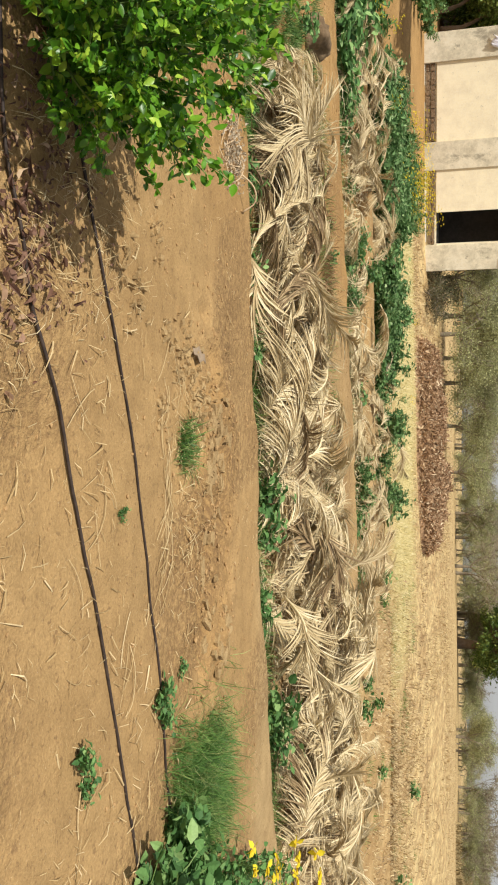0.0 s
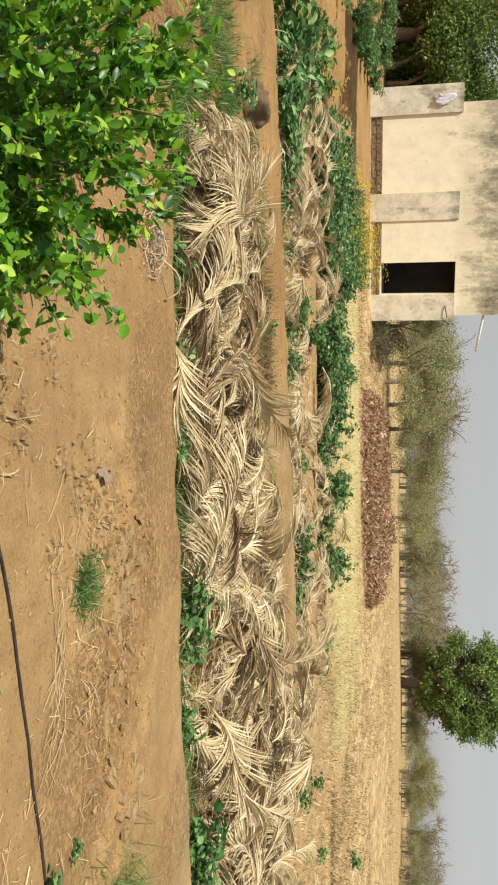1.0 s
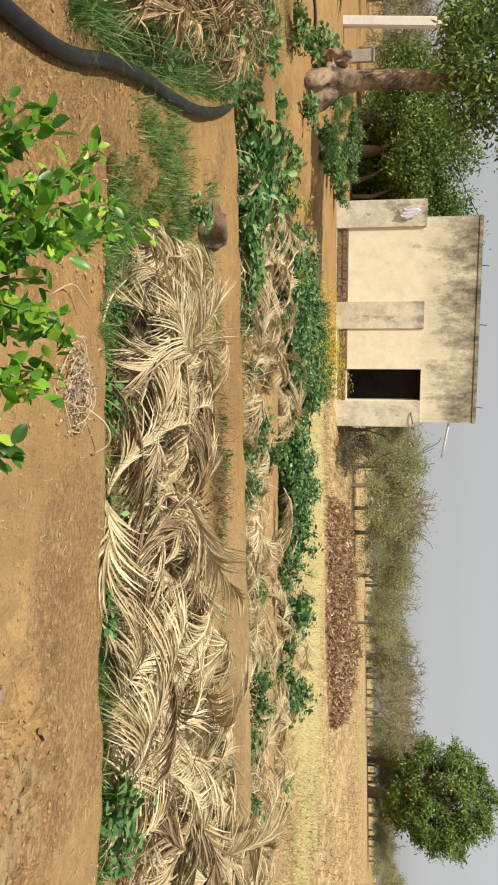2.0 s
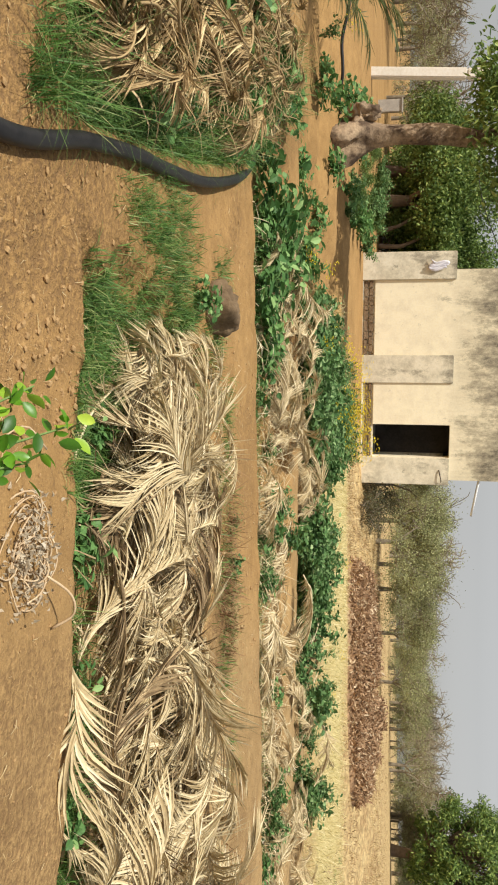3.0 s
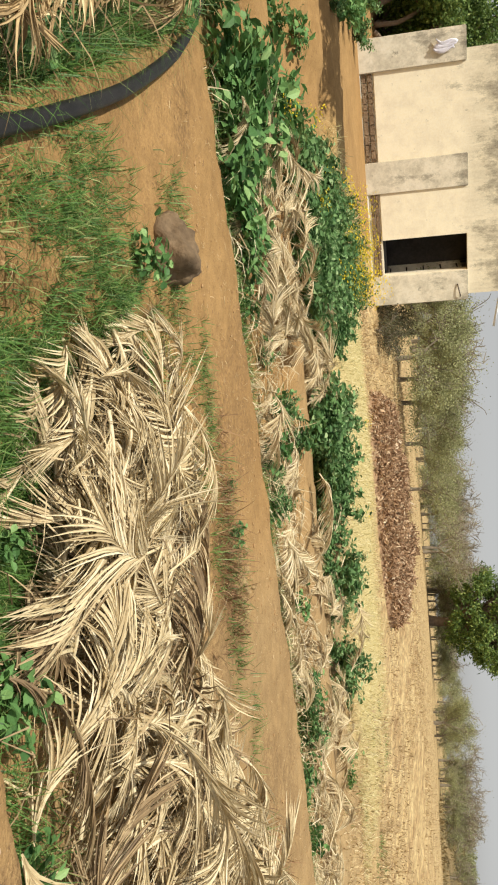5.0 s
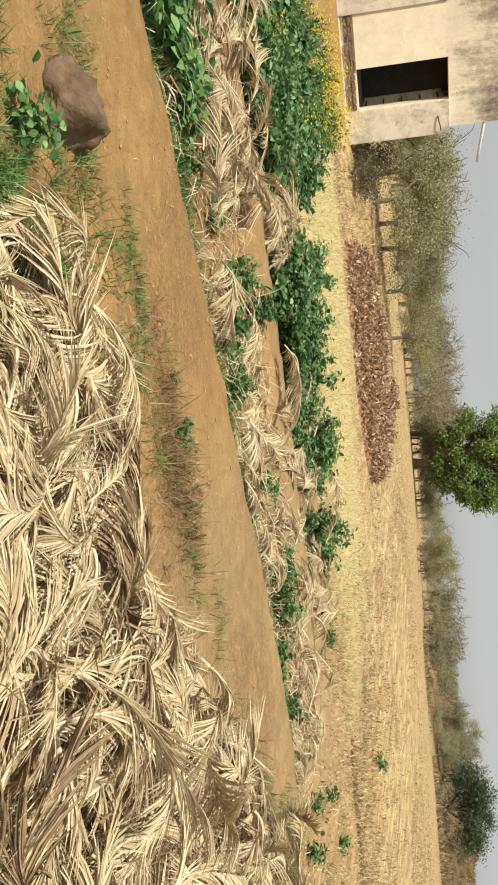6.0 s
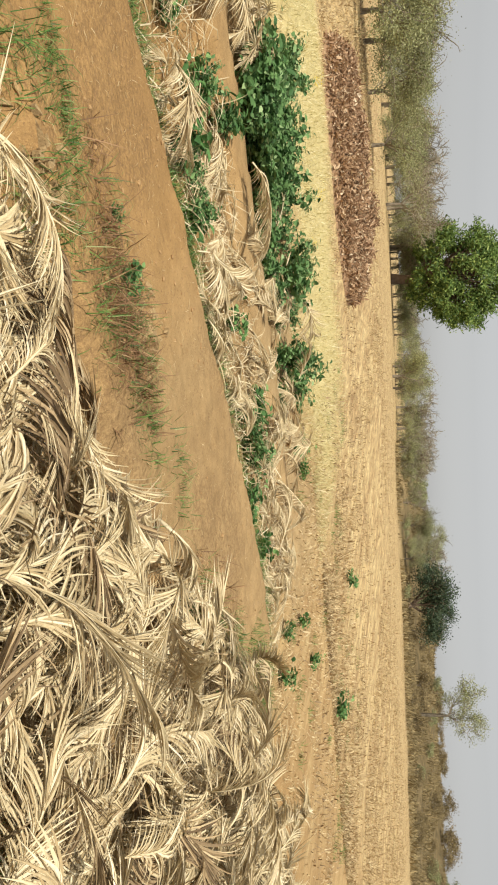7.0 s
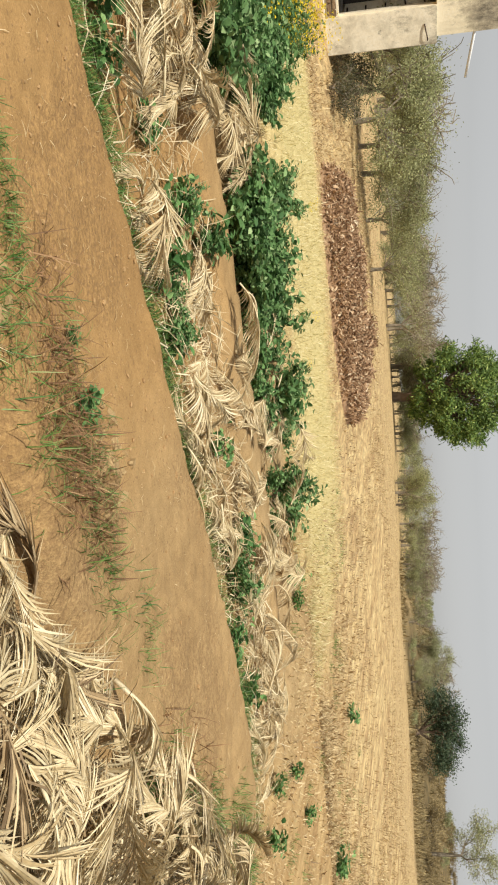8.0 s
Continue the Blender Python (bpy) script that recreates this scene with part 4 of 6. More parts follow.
def weed_meshes(seed, height, radius, leaves, leaf, stems=9):
    g = np.random.default_rng(seed)
    tubes, pos, dirs = [], [], []
    for k in range(stems):
        az, out = g.uniform(0, 2 * math.pi), radius * math.sqrt(g.random())
        tip = np.array([math.cos(az) * out, math.sin(az) * out, height * g.uniform(0.55, 1.0) * (1.1 - 0.4 * out / radius)])
        mid = tip * [0.35, 0.35, 0.6]
        pts = spline([(0, 0, -0.02), mid, tip], 6)
        tubes.append(tube(pts, np.linspace(0.006, 0.002, 6), 4))
        m = leaves // stems
        t = g.uniform(0.25, 1.0, m)
        pos.append(np.stack([np.interp(t, np.linspace(0, 1, 6), pts[:, i]) for i in range(3)], -1) + g.normal(0, leaf * 0.35, (m, 3)))
        dirs.append(np.column_stack([g.normal(0, 1, (m, 2)), g.normal(0.05, 0.45, m)]) + np.array([math.cos(az), math.sin(az), 0]) * 0.5)
    pos, dirs = np.concatenate(pos), np.concatenate(dirs)
    pos[:, 2] = np.maximum(pos[:, 2], 0.02)
    n = len(pos)
    m = place(pos, dirs, g.normal(0, 0.45, (n, 3)) + [0, 0, 1], leaf * g.uniform(0.6, 1.25, n), leaf * g.uniform(0.7, 1.2, n) * 1.15)
    return joined(tubes), stamp(LEAF_V, LEAF_F, m)


def weed_kind(name, seed, height, radius, leaves, leaf, material, label, category, group, stems=9, flowers=0):
    st, lv = weed_meshes(seed, height, radius, leaves, leaf, stems)
    ob = thing(name, 0, 0, 0)
    tagged(put("stem", mesh_of("stem", *st, GREEN_STEM), ob), kind="stuff")
    tagged(put("foliage", mesh_of("foliage", *lv, material), ob), kind="stuff")
    if flowers:
        g = np.random.default_rng(seed)
        pos = np.column_stack([g.normal(0, radius * 0.5, (flowers, 2)), height * g.uniform(0.8, 1.15, flowers)])
        m = place(np.repeat(pos, 5, 0), g.normal(0, 1, (flowers * 5, 3)) * [1, 1, 0.3], g.normal(0, 0.3, (flowers * 5, 3)) + [0, 0, 1], np.full(flowers * 5, 0.03 if flowers > 10 else 0.055), np.full(flowers * 5, 0.04 if flowers > 10 else 0.07))
        tagged(put("blossom", mesh_of("blossom", *stamp(LEAF_V, LEAF_F, m), YELLOW), ob, "small yellow flowers"), kind="stuff")
    return tagged(ob, label, category, group)


MARI = [(1.95, 4.62, 0, 0.85), (2.15, 4.98, 0, 0.9), (2.32, 5.3, 0, 0.9)]


def plant_all(kinds, spots):
    used = set()
    for x, y, k, sc in spots:
        m = pose(x, y, ground_z(x, y) - 0.01, g.normal(0, 6), g.normal(0, 6), g.uniform(0, 360))
        if k in used:
            ob = copy_thing(kinds[k], m)
        else:
            ob = kinds[k]
            ob.matrix_basis = m
            used.add(k)
        ob.scale = (sc, sc, sc * g.uniform(0.85, 1.15))


BROAD = [weed_kind("leafy_weed", 40 + k, 0.34, 0.3, 110, 0.105, WEED, "broad-leaved green weed growing among dry fronds", "weed", "green weeds", 11) for k in range(3)]
NEAR_WEEDS = [
    (0.15, 5.98, 0.75), (0.42, 6.12, 0.65), (1.72, 6.42, 0.85), (2.02, 6.58, 0.75), (0.95, 6.05, 0.6), (-0.75, 5.68, 0.5), (-1.25, 5.6, 0.5), (-1.85, 5.6, 0.6), (-3.45, 6.72, 0.5), (-2.35, 5.65, 0.4), (0.13, 3.53, 0.14),
    (0.95, 3.24, 0.26), (1.06, 3.3, 0.2), (0.95, 3.98, 0.32), (1.05, 4.04, 0.26), (0.9, 4.27, 0.17), (-2, 8.15, 0.35),]
BED_WEEDS = [
    (-4.75, 8.75, 1.0), (-4.3, 8.95, 0.95), (-4.9, 9.1, 1), (-3.9, 9.3, 0.8), (0.69, 10.6, 0.75), (1.5, 10.95, 0.7), (-2.42, 9.85, 0.8), (-2.8, 10.4, 0.8), (-2.5, 11.1, 0.7), (-0.9, 10.85, 0.55),
    (-4.5, 8.75, 1.15), (-4.1, 9.05, 1.0), (-4.8, 8.95, 1.1), (-5.1, 8.75, 0.8), (0.05, 11.2, 0.75), (0.4, 10.9, 0.5), (-4.6, 9.3, 1.0), (-4.2, 9.5, 0.9), (-3.6, 9.25, 0.6),
    (-2.3, 8.12, 0.2), (-3.3, 10.0, 0.6), (-1.9, 10.0, 0.65), (-5.1, 9.2, 1.3), (-5.35, 9.7, 1.3), (-4.95, 9.45, 1.2), (-5.25, 8.9, 1.2), (-5.45, 10.2, 1.2), (-5.5, 9.3, 1.2),]
HEAP_WEEDS = [
    (-4.75, 6.2, 0.75), (-5.15, 7, 0.85), (-5.8, 7.5, 0.9), (-4.2, 5.4, 0.6), (-5.6, 8.6, 1), (-4.1, 5.15, 0.8), (-4.5, 5.6, 1), (-4.75, 6.1, 1), (-5, 6, 1.1),
    (-5.5, 6.4, 1.1), (-6.2, 7.2, 1.2), (-4.7, 5, 0.9), (-4.35, 5.7, 0.6), (-4.9, 6.5, 0.7), (-5.1, 5.8, 0.7), (-5.6, 7, 0.8), (-6, 7.8, 0.9), (-6.1, 8.1, 0.7),
    (-6.3, 8.6, 1), (-3.95, 5.35, 0.75), (-4.05, 5.75, 0.8), (-4.3, 6.05, 0.8), (-5.0, 7.2, 0.95), (-5.3, 7.5, 0.95), (-5.6, 7.9, 0.9), (-5.2, 6.6, 1.1), (-5.9, 7.1, 1.1), (-4.5, 4.85, 0.9), (-5.0, 5.3, 1.1),]
FIELD_WEEDS = [
    (-1.45, 12.3, 0.8), (7.4, 14.9, 0.9), (7.75, 15.05, 0.7), (6.9, 17.9, 0.8), (1.8, 13.9, 0.7), (2.2, 14, 0.5), (3.4, 12.2, 0.5), (4.6, 12.9, 0.5), (2.9, 11.4, 0.5),
    (3.1, 10.9, 0.6),]
TREE_WEEDS = []
gw = np.random.default_rng(17)
while len(TREE_WEEDS) < 22:   # along the track to the old tree and on to the pump house
    t = gw.random()
    x, y = -7.0 - 5.6 * t + gw.normal(0, 0.7), 9.4 + 9.6 * t + gw.normal(0, 0.6)
    if math.hypot(x + 9.0, y - 13.5) > 0.7:
        TREE_WEEDS.append((x, y, gw.uniform(0.6, 1.2)))
TREE_WEEDS += [(-10.4, 14.6, 0.9), (-10.9, 15.2, 1.0), (-11.6, 16.4, 1.1), (-10.6, 15.6, 0.9), (-9.3, 15.6, 0.7), (-9.4, 16.6, 1.3), (-10.4, 18.4, 1.4), (-10.9, 19.6, 1.4), (-6.9, 10.7, 0.8), (-6.55, 10.5, 0.7), (-6.6, 11.1, 0.8), (-8.3, 12.6, 0.6), (-10.0, 14.3, 0.9), (-9.8, 14.7, 0.8)]
plant_all(BROAD, [(x, y, i % 3, s) for i, (x, y, s) in enumerate(NEAR_WEEDS + BED_WEEDS + HEAP_WEEDS + FIELD_WEEDS + TREE_WEEDS)])
BIG = weed_kind("leafy_weed", 50, 0.26, 0.3, 220, 0.095, WEED, "lush weed with large round leaves beside the drip lines", "weed", "green weeds", 14)
plant_all([BIG], [(1.78, 3.98, 0, 0.95), (1.72, 3.75, 0, 0.8), (1.62, 4.2, 0, 0.7), (1.85, 3.7, 0, 0.9), (1.98, 4.2, 0, 1.0), (2.05, 4.5, 0, 0.8), (2.3, 4.6, 0, 0.95), (2.3, 4.3, 0, 1.0), (2.4, 5.1, 0, 0.8)])
MUST = [weed_kind("green_shrub", 60 + k, 0.6, 0.4, (480, 560, 400)[k], (0.09, 0.072, 0.105)[k], SHRUB, "bushy bluish-green field weed in the sunken bed", "shrub", "field shrubs", 16) for k in range(3)]
spots = []
while len(spots) < 105:
    x, y = g.uniform(-6.8, 0.6), g.uniform(9.2, 14.6)
    b = float(beds(np.array([x]), np.array([y]))[0])
    d = 1.0 if x < -3.4 else (0.55 if y > 11.6 else 0.0)
    if x > -1.7 or (x > -2.6 and y > 13.6):
        d *= 0.25
    if y > 11 and x > -4.4 and y < np.interp(x, *THIRD_FAR) + 0.42:
        continue
    if (y < 11.2 and x > -3.7) or (y > 11.3 and abs(x + 3.3) < 0.38) or x < -5.7 + 0.12 * max(0, 9.5 - y):
        continue
    if np.interp(x, *BUND_FAR) + 0.6 < y < np.interp(x, *THIRD_FAR) + 0.25:
        continue
    if b > 0.5 and g.random() < d:
        spots.append((x, y, int(g.integers(0, 3)), g.uniform(0.55, 0.95) if y > 11 else g.uniform(0.4, 0.7)))
spots += [(-2.65, 12.15, 0, 0.9), (-2.35, 12.2, 1, 0.9), (-2.85, 12.4, 2, 0.95), (-2.1, 12.35, 2, 0.9), (-1.85, 12.5, 0, 0.75), (-2.45, 12.7, 1, 0.95), (-1.7, 12.2, 2, 0.6), (-2.2, 12.9, 0, 0.9),
          (-2.84, 10.55, 1, 0.5), (-2.5, 11.0, 0, 0.45), (-2.42, 9.95, 2, 0.42), (-2.0, 9.95, 0, 0.4), (-0.95, 12.45, 0, 0.6), (0.13, 11.3, 2, 0.4), (-0.4, 12.6, 1, 0.5), (0.6, 12.75, 1, 0.4), (-2.15, 10.15, 1, 0.36), (0.2, 10.85, 1, 0.55), (0.5, 10.95, 0, 0.5), (-0.05, 10.75, 2, 0.45), (-0.75, 12.55, 2, 0.55), (-1.2, 12.6, 1, 0.6), (0.1, 12.75, 0, 0.5)]
spots += [(-11.0 - 0.36 * k + g.normal(0, 0.25), 20.2 + 0.36 * k + g.normal(0, 0.3), k % 3, g.uniform(0.7, 1.15)) for k in range(14)]
spots += [(-9.2 - 0.3 * k + g.normal(0, 0.2), 15.6 + 0.45 * k + g.normal(0, 0.3), k % 3, g.uniform(0.45, 0.7)) for k in range(8)]
plant_all(MUST, spots)
FLOWER = [weed_kind("mustard_plant", 70 + k, 0.7, 0.3, 200, 0.06, SHRUB, "tall green plant with small yellow flowers", "flowering plant", "yellow-flowered plants", 14, 26) for k in range(2)]
spots = [(g.uniform(-6.0, -4.5), g.uniform(14.2, 16.4), int(g.integers(0, 2)), g.uniform(0.5, 0.8)) for _ in range(40)]
spots += [(g.uniform(-5.5, -4.9), g.uniform(9.6, 12.5), int(g.integers(0, 2)), g.uniform(0.4, 0.6)) for _ in range(5)]
spots += [(-5.4, 13.2, 0, 0.8), (-4.4, 12.8, 1, 0.7), (2.75, 5.75, 0, 0.62), (2.95, 5.9, 1, 0.6), (2.6, 5.6, 1, 0.5), (-1.2, 15.6, 0, 0.4), (-2.6, 15.4, 1, 0.45), (-0.6, 15.3, 1, 0.3), (-8.9, 11.0, 0, 0.7)]
plant_all(FLOWER, spots)
GOLD = weed_kind("marigold_plant", 75, 0.45, 0.16, 90, 0.06, WEED, "green plant with large bright yellow flowers", "flowering plant", "yellow-flowered plants", 8, 6)
plant_all([GOLD], MARI)

# ---- citrus bush by the path ----


def citrus_bush():
    g = np.random.default_rng(5)
    b = thing("citrus_bush", -1.42, 2.98, ground_z(-1.42, 2.98))
    tagged(b, "young citrus bush with glossy bright green leaves", "bush")
    tubes, pos, dirs = [], [], []
    tips = []
    while len(tips) < 230:
        p = g.uniform(-1, 1, 3)
        if 0.3 < np.dot(p, p) < 1:
            tips.append(p * [0.56, 0.54, 0.38] + [0.0, -0.1, 0.38])
    tips += [np.array(q) for q in ((-0.46, 0.72, 0.63), (-0.52, 0.68, 0.58), (-0.38, 0.64, 0.61), (-0.42, 0.6, 0.57), (-0.55, 0.6, 0.52), (-0.35, 0.52, 0.6), (0.47, 0.16, 0.52), (0.46, 0.14, 0.46), (0.4, 0.15, 0.25), (-0.3, 0.1, 0.74), (-0.1, -0.1, 0.8))]
    for q in tips:
        root = np.array([0, 0, 0.0]) + g.normal(0, 0.02, 3) * [1, 1, 0]
        mid = q * [0.45, 0.45, 0.55] + g.normal(0, 0.04, 3)
        pts = spline([root, mid, q], 9)
        tubes.append(tube(pts, np.linspace(0.008, 0.0018, 9), 4))
        m = 48
        t = np.concatenate([g.uniform(0.5, 0.9, m // 2), g.uniform(0.85, 1.03, m - m // 2)])
        c = np.stack([np.interp(t, np.linspace(0, 1, 9), pts[:, i]) for i in range(3)], -1)
        pos.append(c + g.normal(0, 0.012, (m, 3)))
        out = unit((q - [0, 0, 0.3])[None])
        dirs.append(g.normal(0, 0.75, (m, 3)) + out * 0.7 + [0, 0, 0.15])
    part_v = joined(tubes)
    put("branchwork", mesh_of("branchwork", *part_v, GREEN_STEM), b)
    pos, dirs = np.concatenate(pos), np.concatenate(dirs)
    pos[:, 2] = np.maximum(pos[:, 2], 0.05)
    n = len(pos)
    size = g.uniform(0.02, 0.042, n) * np.where(g.random(n) < 0.07, 1.4, 1.0)
    put("foliage", mesh_of("foliage", *stamp(FINE_V, FINE_F, place(pos, dirs, g.normal(0, 0.6, (n, 3)) + [-0.2, -0.2, 1], size, size * 0.98)), CITRUS, True), b, "glossy oval leaves, yellowish at the tips")
    return b


citrus_bush()

# ---- hoses, stone, dead vine ----


def hose(name, pts, r, material, label, wobble=0.0, lift=0.0, n=90):
    p = spline(pts, n)
    x, y = p[:, 0], p[:, 1]
    p = np.column_stack([x + wobble * vnoise(y * 3 + x * 3, x * 0), y + wobble * vnoise(x * 3, y * 0 + 5), np.maximum(terrain(x, y), terrain(x, y + 0.05)) + r * 0.8 + lift * (0.5 + vnoise(x * 2, y * 2))])
    if r > 0.03:
        q = np.pad(p[:, 2], 6, mode="edge")
        p[:, 2] = np.convolve(q, np.ones(13) / 13, "valid") + 0.006
    v, f = tube(p, r, 12 if r > 0.03 else 8)
    return tagged(new(name, mesh_of(name, v, f, material, True)), label, "hose")


hose("drip_hose", [(-4.6, 1.1), (-3.2, 1.8), (-2.2, 2.25), (-1.45, 2.6), (-1.07, 2.71), (-0.74, 2.81), (-0.5, 2.92), (-0.18, 3.09), (0.2, 3.25), (0.56, 3.42), (1.22, 3.66), (1.8, 3.85), (3.0, 4.3), (4.6, 4.9)], 0.0062, PIPE_THIN,
     "thin dusty black drip irrigation hose on the soil", 0.02)
hose("drip_hose", [(-4.7, 1.4), (-3.3, 2.1), (-2.3, 2.55), (-1.6, 2.9), (-1.22, 3.08), (-0.96, 3.21), (-0.7, 3.34), (-0.21, 3.58), (0.25, 3.76), (0.62, 3.93), (1.15, 4.08), (1.8, 4.27), (3.0, 4.75), (4.6, 5.4)], 0.0055, PIPE_THIN,
     "thin dusty black drip irrigation hose on the soil", 0.02)
hose("water_hose", [(-2.1, 0.6), (-2.3, 1.9), (-2.58, 3.2), (-2.92, 4.3), (-3.28, 4.9), (-3.55, 5.4), (-3.75, 5.83), (-4.16, 6.62), (-4.67, 7.4), (-5.27, 8.17), (-5.83, 8.72), (-6.5, 9.1)], 0.033, PIPE,
     "thick black plastic water hose lying on the bank", 0.0, 0.004)


def lump(name, seed, size, material, sub=3, rough=0.3):
    bm = bmesh.new()
    bmesh.ops.create_icosphere(bm, subdivisions=sub, radius=1)
    for v in bm.verts:
        q = v.co * 1.3 + Vector((seed * 7.1, seed * 3.3, seed))
        v.co *= 1 + rough * noise.noise(q) + rough * 0.5 * noise.noise(q * 2.7) + rough * 0.15 * noise.noise(q * 8)
        v.co = Vector((v.co.x * size[0], v.co.y * size[1], v.co.z * size[2]))
    me = bpy.data.meshes.new(name)
    bm.to_mesh(me)
    bm.free()
    me.materials.append(material)
    me.polygons.foreach_set("use_smooth", [sub > 2] * len(me.polygons))
    return me


st = put("rock", lump("rock", 4, (0.17, 0.14, 0.15), ROCK, 4, 0.42))
st.matrix_basis = pose(-3.56, 7.15, ground_z(-3.56, 7.15) + 0.04, 8, 12, 40)
tagged(st, "rounded brown rock half sunk in the bank", "rock")
clods = [lump("clod", 10 + k, (0.5, 0.42, 0.3), CLOD, 1, 0.5) for k in range(4)]
vs, fs = [], []
for i in range(14200):
    me = clods[i % 4]
    x, y = rng.uniform(-4.2, 3.2), rng.uniform(2.2, 5.9)
    if i > 13500:
        x, y = rng.normal(0.6, 0.35), rng.normal(8.75, 0.25)
    elif i > 13100:
        x, y = rng.uniform(-3.7, -2.5), rng.uniform(5.2, 7.8)
    elif i > 11500:
        x = rng.uniform(-4.5, 1.8)
        y = rng.uniform(float(along(BUND_NEAR, x)), float(along(BUND_FAR, x)))
    elif i > 10900:
        x, y = rng.normal(0.2, 0.55), rng.normal(4.7, 0.22)
    elif i > 10500:
        x, y = rng.normal(-0.8, 0.3), rng.normal(2.75, 0.2)
    elif i > 5200:
        x, y = rng.uniform(-4.6, -2.2), rng.uniform(3.4, 5.2)
    elif i > 4800:
        x, y = rng.normal(0.35, 0.6), rng.normal(4.72, 0.22)
    elif i > 4500:
        x, y = rng.uniform(-4.2, -2.4), rng.uniform(3.7, 4.9)
    elif i > 3800:
        x, y = rng.uniform(-3.5, 2.5), rng.uniform(8.3, 10.5)
    if vnoise(np.array([x * 0.8]), np.array([y * 0.8]))[0] < -0.05 and rng.random() < 0.75:
        continue
    if float(beds(np.array([x]), np.array([y]))[0]) > 0.3:
        continue
    s, a = (0.005 + 0.02 * rng.random() ** 5) * (1.4 if i > 4500 else 1), rng.uniform(0, 6.28)
    if i > 13100:
        s *= 1.5
    if 10500 < i < 11500:
        s = 0.006 + (0.022 if i > 10900 else 0.012) * rng.random() ** 3
    co = np.array([v.co for v in me.vertices]) * s
    co = np.column_stack([co[:, 0] * math.cos(a) - co[:, 1] * math.sin(a), co[:, 0] * math.sin(a) + co[:, 1] * math.cos(a), co[:, 2]])
    vs.append((co + [x, y, ground_z(x, y) + s * 0.1], [tuple(p.vertices) for p in me.polygons]))
tagged(new("crumbled_soil", mesh_of("crumbled_soil", *joined(vs), CLOD)), "small crumbs and clods of dry soil", "soil", kind="stuff")


# flakes of dried crust that lift at their edges, lumps broken off the bank, and a bundle of long straws
def crust_flakes(spots, size, label, tilt, thick):
    g = np.random.default_rng(61)
    vs = []
    for x, y, spread_by, n in spots:
        for _ in range(n):
            px, py = x + g.normal(0, spread_by), y + g.normal(0, spread_by * 0.7)
            k = int(g.integers(6, 9))
            a = np.sort(g.uniform(0, 6.28, k))
            r = size * g.uniform(0.5, 1.15, k) * g.uniform(0.5, 1.3)
            sx, sy = g.normal(0, tilt, 2)
            top = np.column_stack([r * np.cos(a), r * np.sin(a) * 0.8, np.zeros(k)])
            top[:, 2] = top[:, 0] * sx + top[:, 1] * sy + thick * g.uniform(0.4, 1.0)
            low = top * [1.04, 1.04, 1] - [0, 0, thick * 1.6]
            v = np.vstack([top, low, [[0, 0, thick * 1.1]]]) + [px, py, ground_z(px, py) + 0.002]
            f = [(2 * k, i, (i + 1) % k) for i in range(k)] + [(i, k + i, k + (i + 1) % k, (i + 1) % k) for i in range(k)]
            vs.append((v, f))
    return tagged(new("soil_crust", mesh_of("soil_crust", *joined(vs), SOIL)), label, "soil", kind="stuff")


crust_flakes([(-0.27, 4.68, 0.09, 16), (-0.1, 4.82, 0.1, 18), (0.0, 4.62, 0.09, 12), (0.2, 4.75, 0.13, 10), (0.55, 4.62, 0.08, 8), (0.8, 4.85, 0.13, 16), (0.75, 4.6, 0.1, 8)], 0.055, "thin plates of cracked dry soil crust", 0.12, 0.012)
crust_flakes([(-0.62, 3.97, 0.06, 14), (-0.55, 4.2, 0.1, 40), (-0.38, 4.36, 0.1, 60), (-0.98, 3.82, 0.06, 16), (-0.27, 3.9, 0.05, 14), (-0.3, 4.5, 0.12, 50), (-0.75, 3.6, 0.12, 30)], 0.02, "broken lumps of dry soil on the bank", 0.5, 0.014)
crust_flakes([(0.75, 8.75, 0.16, 60), (1.1, 9.05, 0.18, 70), (1.5, 9.4, 0.2, 70), (-2.6, 7.45, 0.12, 40), (-1.6, 8.35, 0.16, 40)], 0.04, "crumbling plates of dry soil along the second bank", 0.4, 0.02)


def long_straws(spots, label):
    g = np.random.default_rng(62)
    out = []
    for x, y, turn, around, n in spots:
        for _ in range(n):
            ln, a = g.uniform(0.07, 0.28), turn + g.normal(0, around)
            px, py = x + g.normal(0, 0.12), y + g.normal(0, 0.035)
            q = np.linspace(-0.5, 0.5, 6)
            bow = g.normal(0, 0.12) * ln * (q * q * 4 - 1)
            xx, yy = px + q * ln * math.cos(a) - bow * math.sin(a), py + q * ln * math.sin(a) + bow * math.cos(a)
            out.append(tube(np.column_stack([xx, yy, terrain(xx, yy) + 0.006 + 0.012 * g.random() * (1 - 4 * q * q)]), g.uniform(0.0009, 0.002), 3))
    return tagged(new("straw", mesh_of("straw", *joined(out), STRAW)), label, "straw", kind="stuff")


long_straws([(-0.25, 3.96, 0.1, 0.5, 9), (0.05, 4.02, 0.05, 0.4, 14), (0.35, 4.0, -0.1, 0.35, 10), (-0.3, 4.15, 0.4, 0.6, 7), (0.2, 3.45, 0.3, 0.9, 4), (0.5, 3.2, 0.6, 0.9, 4), (0.7, 3.65, 0.2, 0.8, 6), (1.1, 3.3, 0.5, 0.8, 4), (-0.3, 3.2, 0.2, 1.0, 3)], "long dry straws trodden into the bank")
v = np.array([(a * 0.1 + 0.012 * math.sin(14 * b), (b - 0.5) * 0.13, 0.012 + 0.5 * abs(a) ** 1.5 * 0.13 + 0.03 * b * b) for a, b, c in FINE_V])
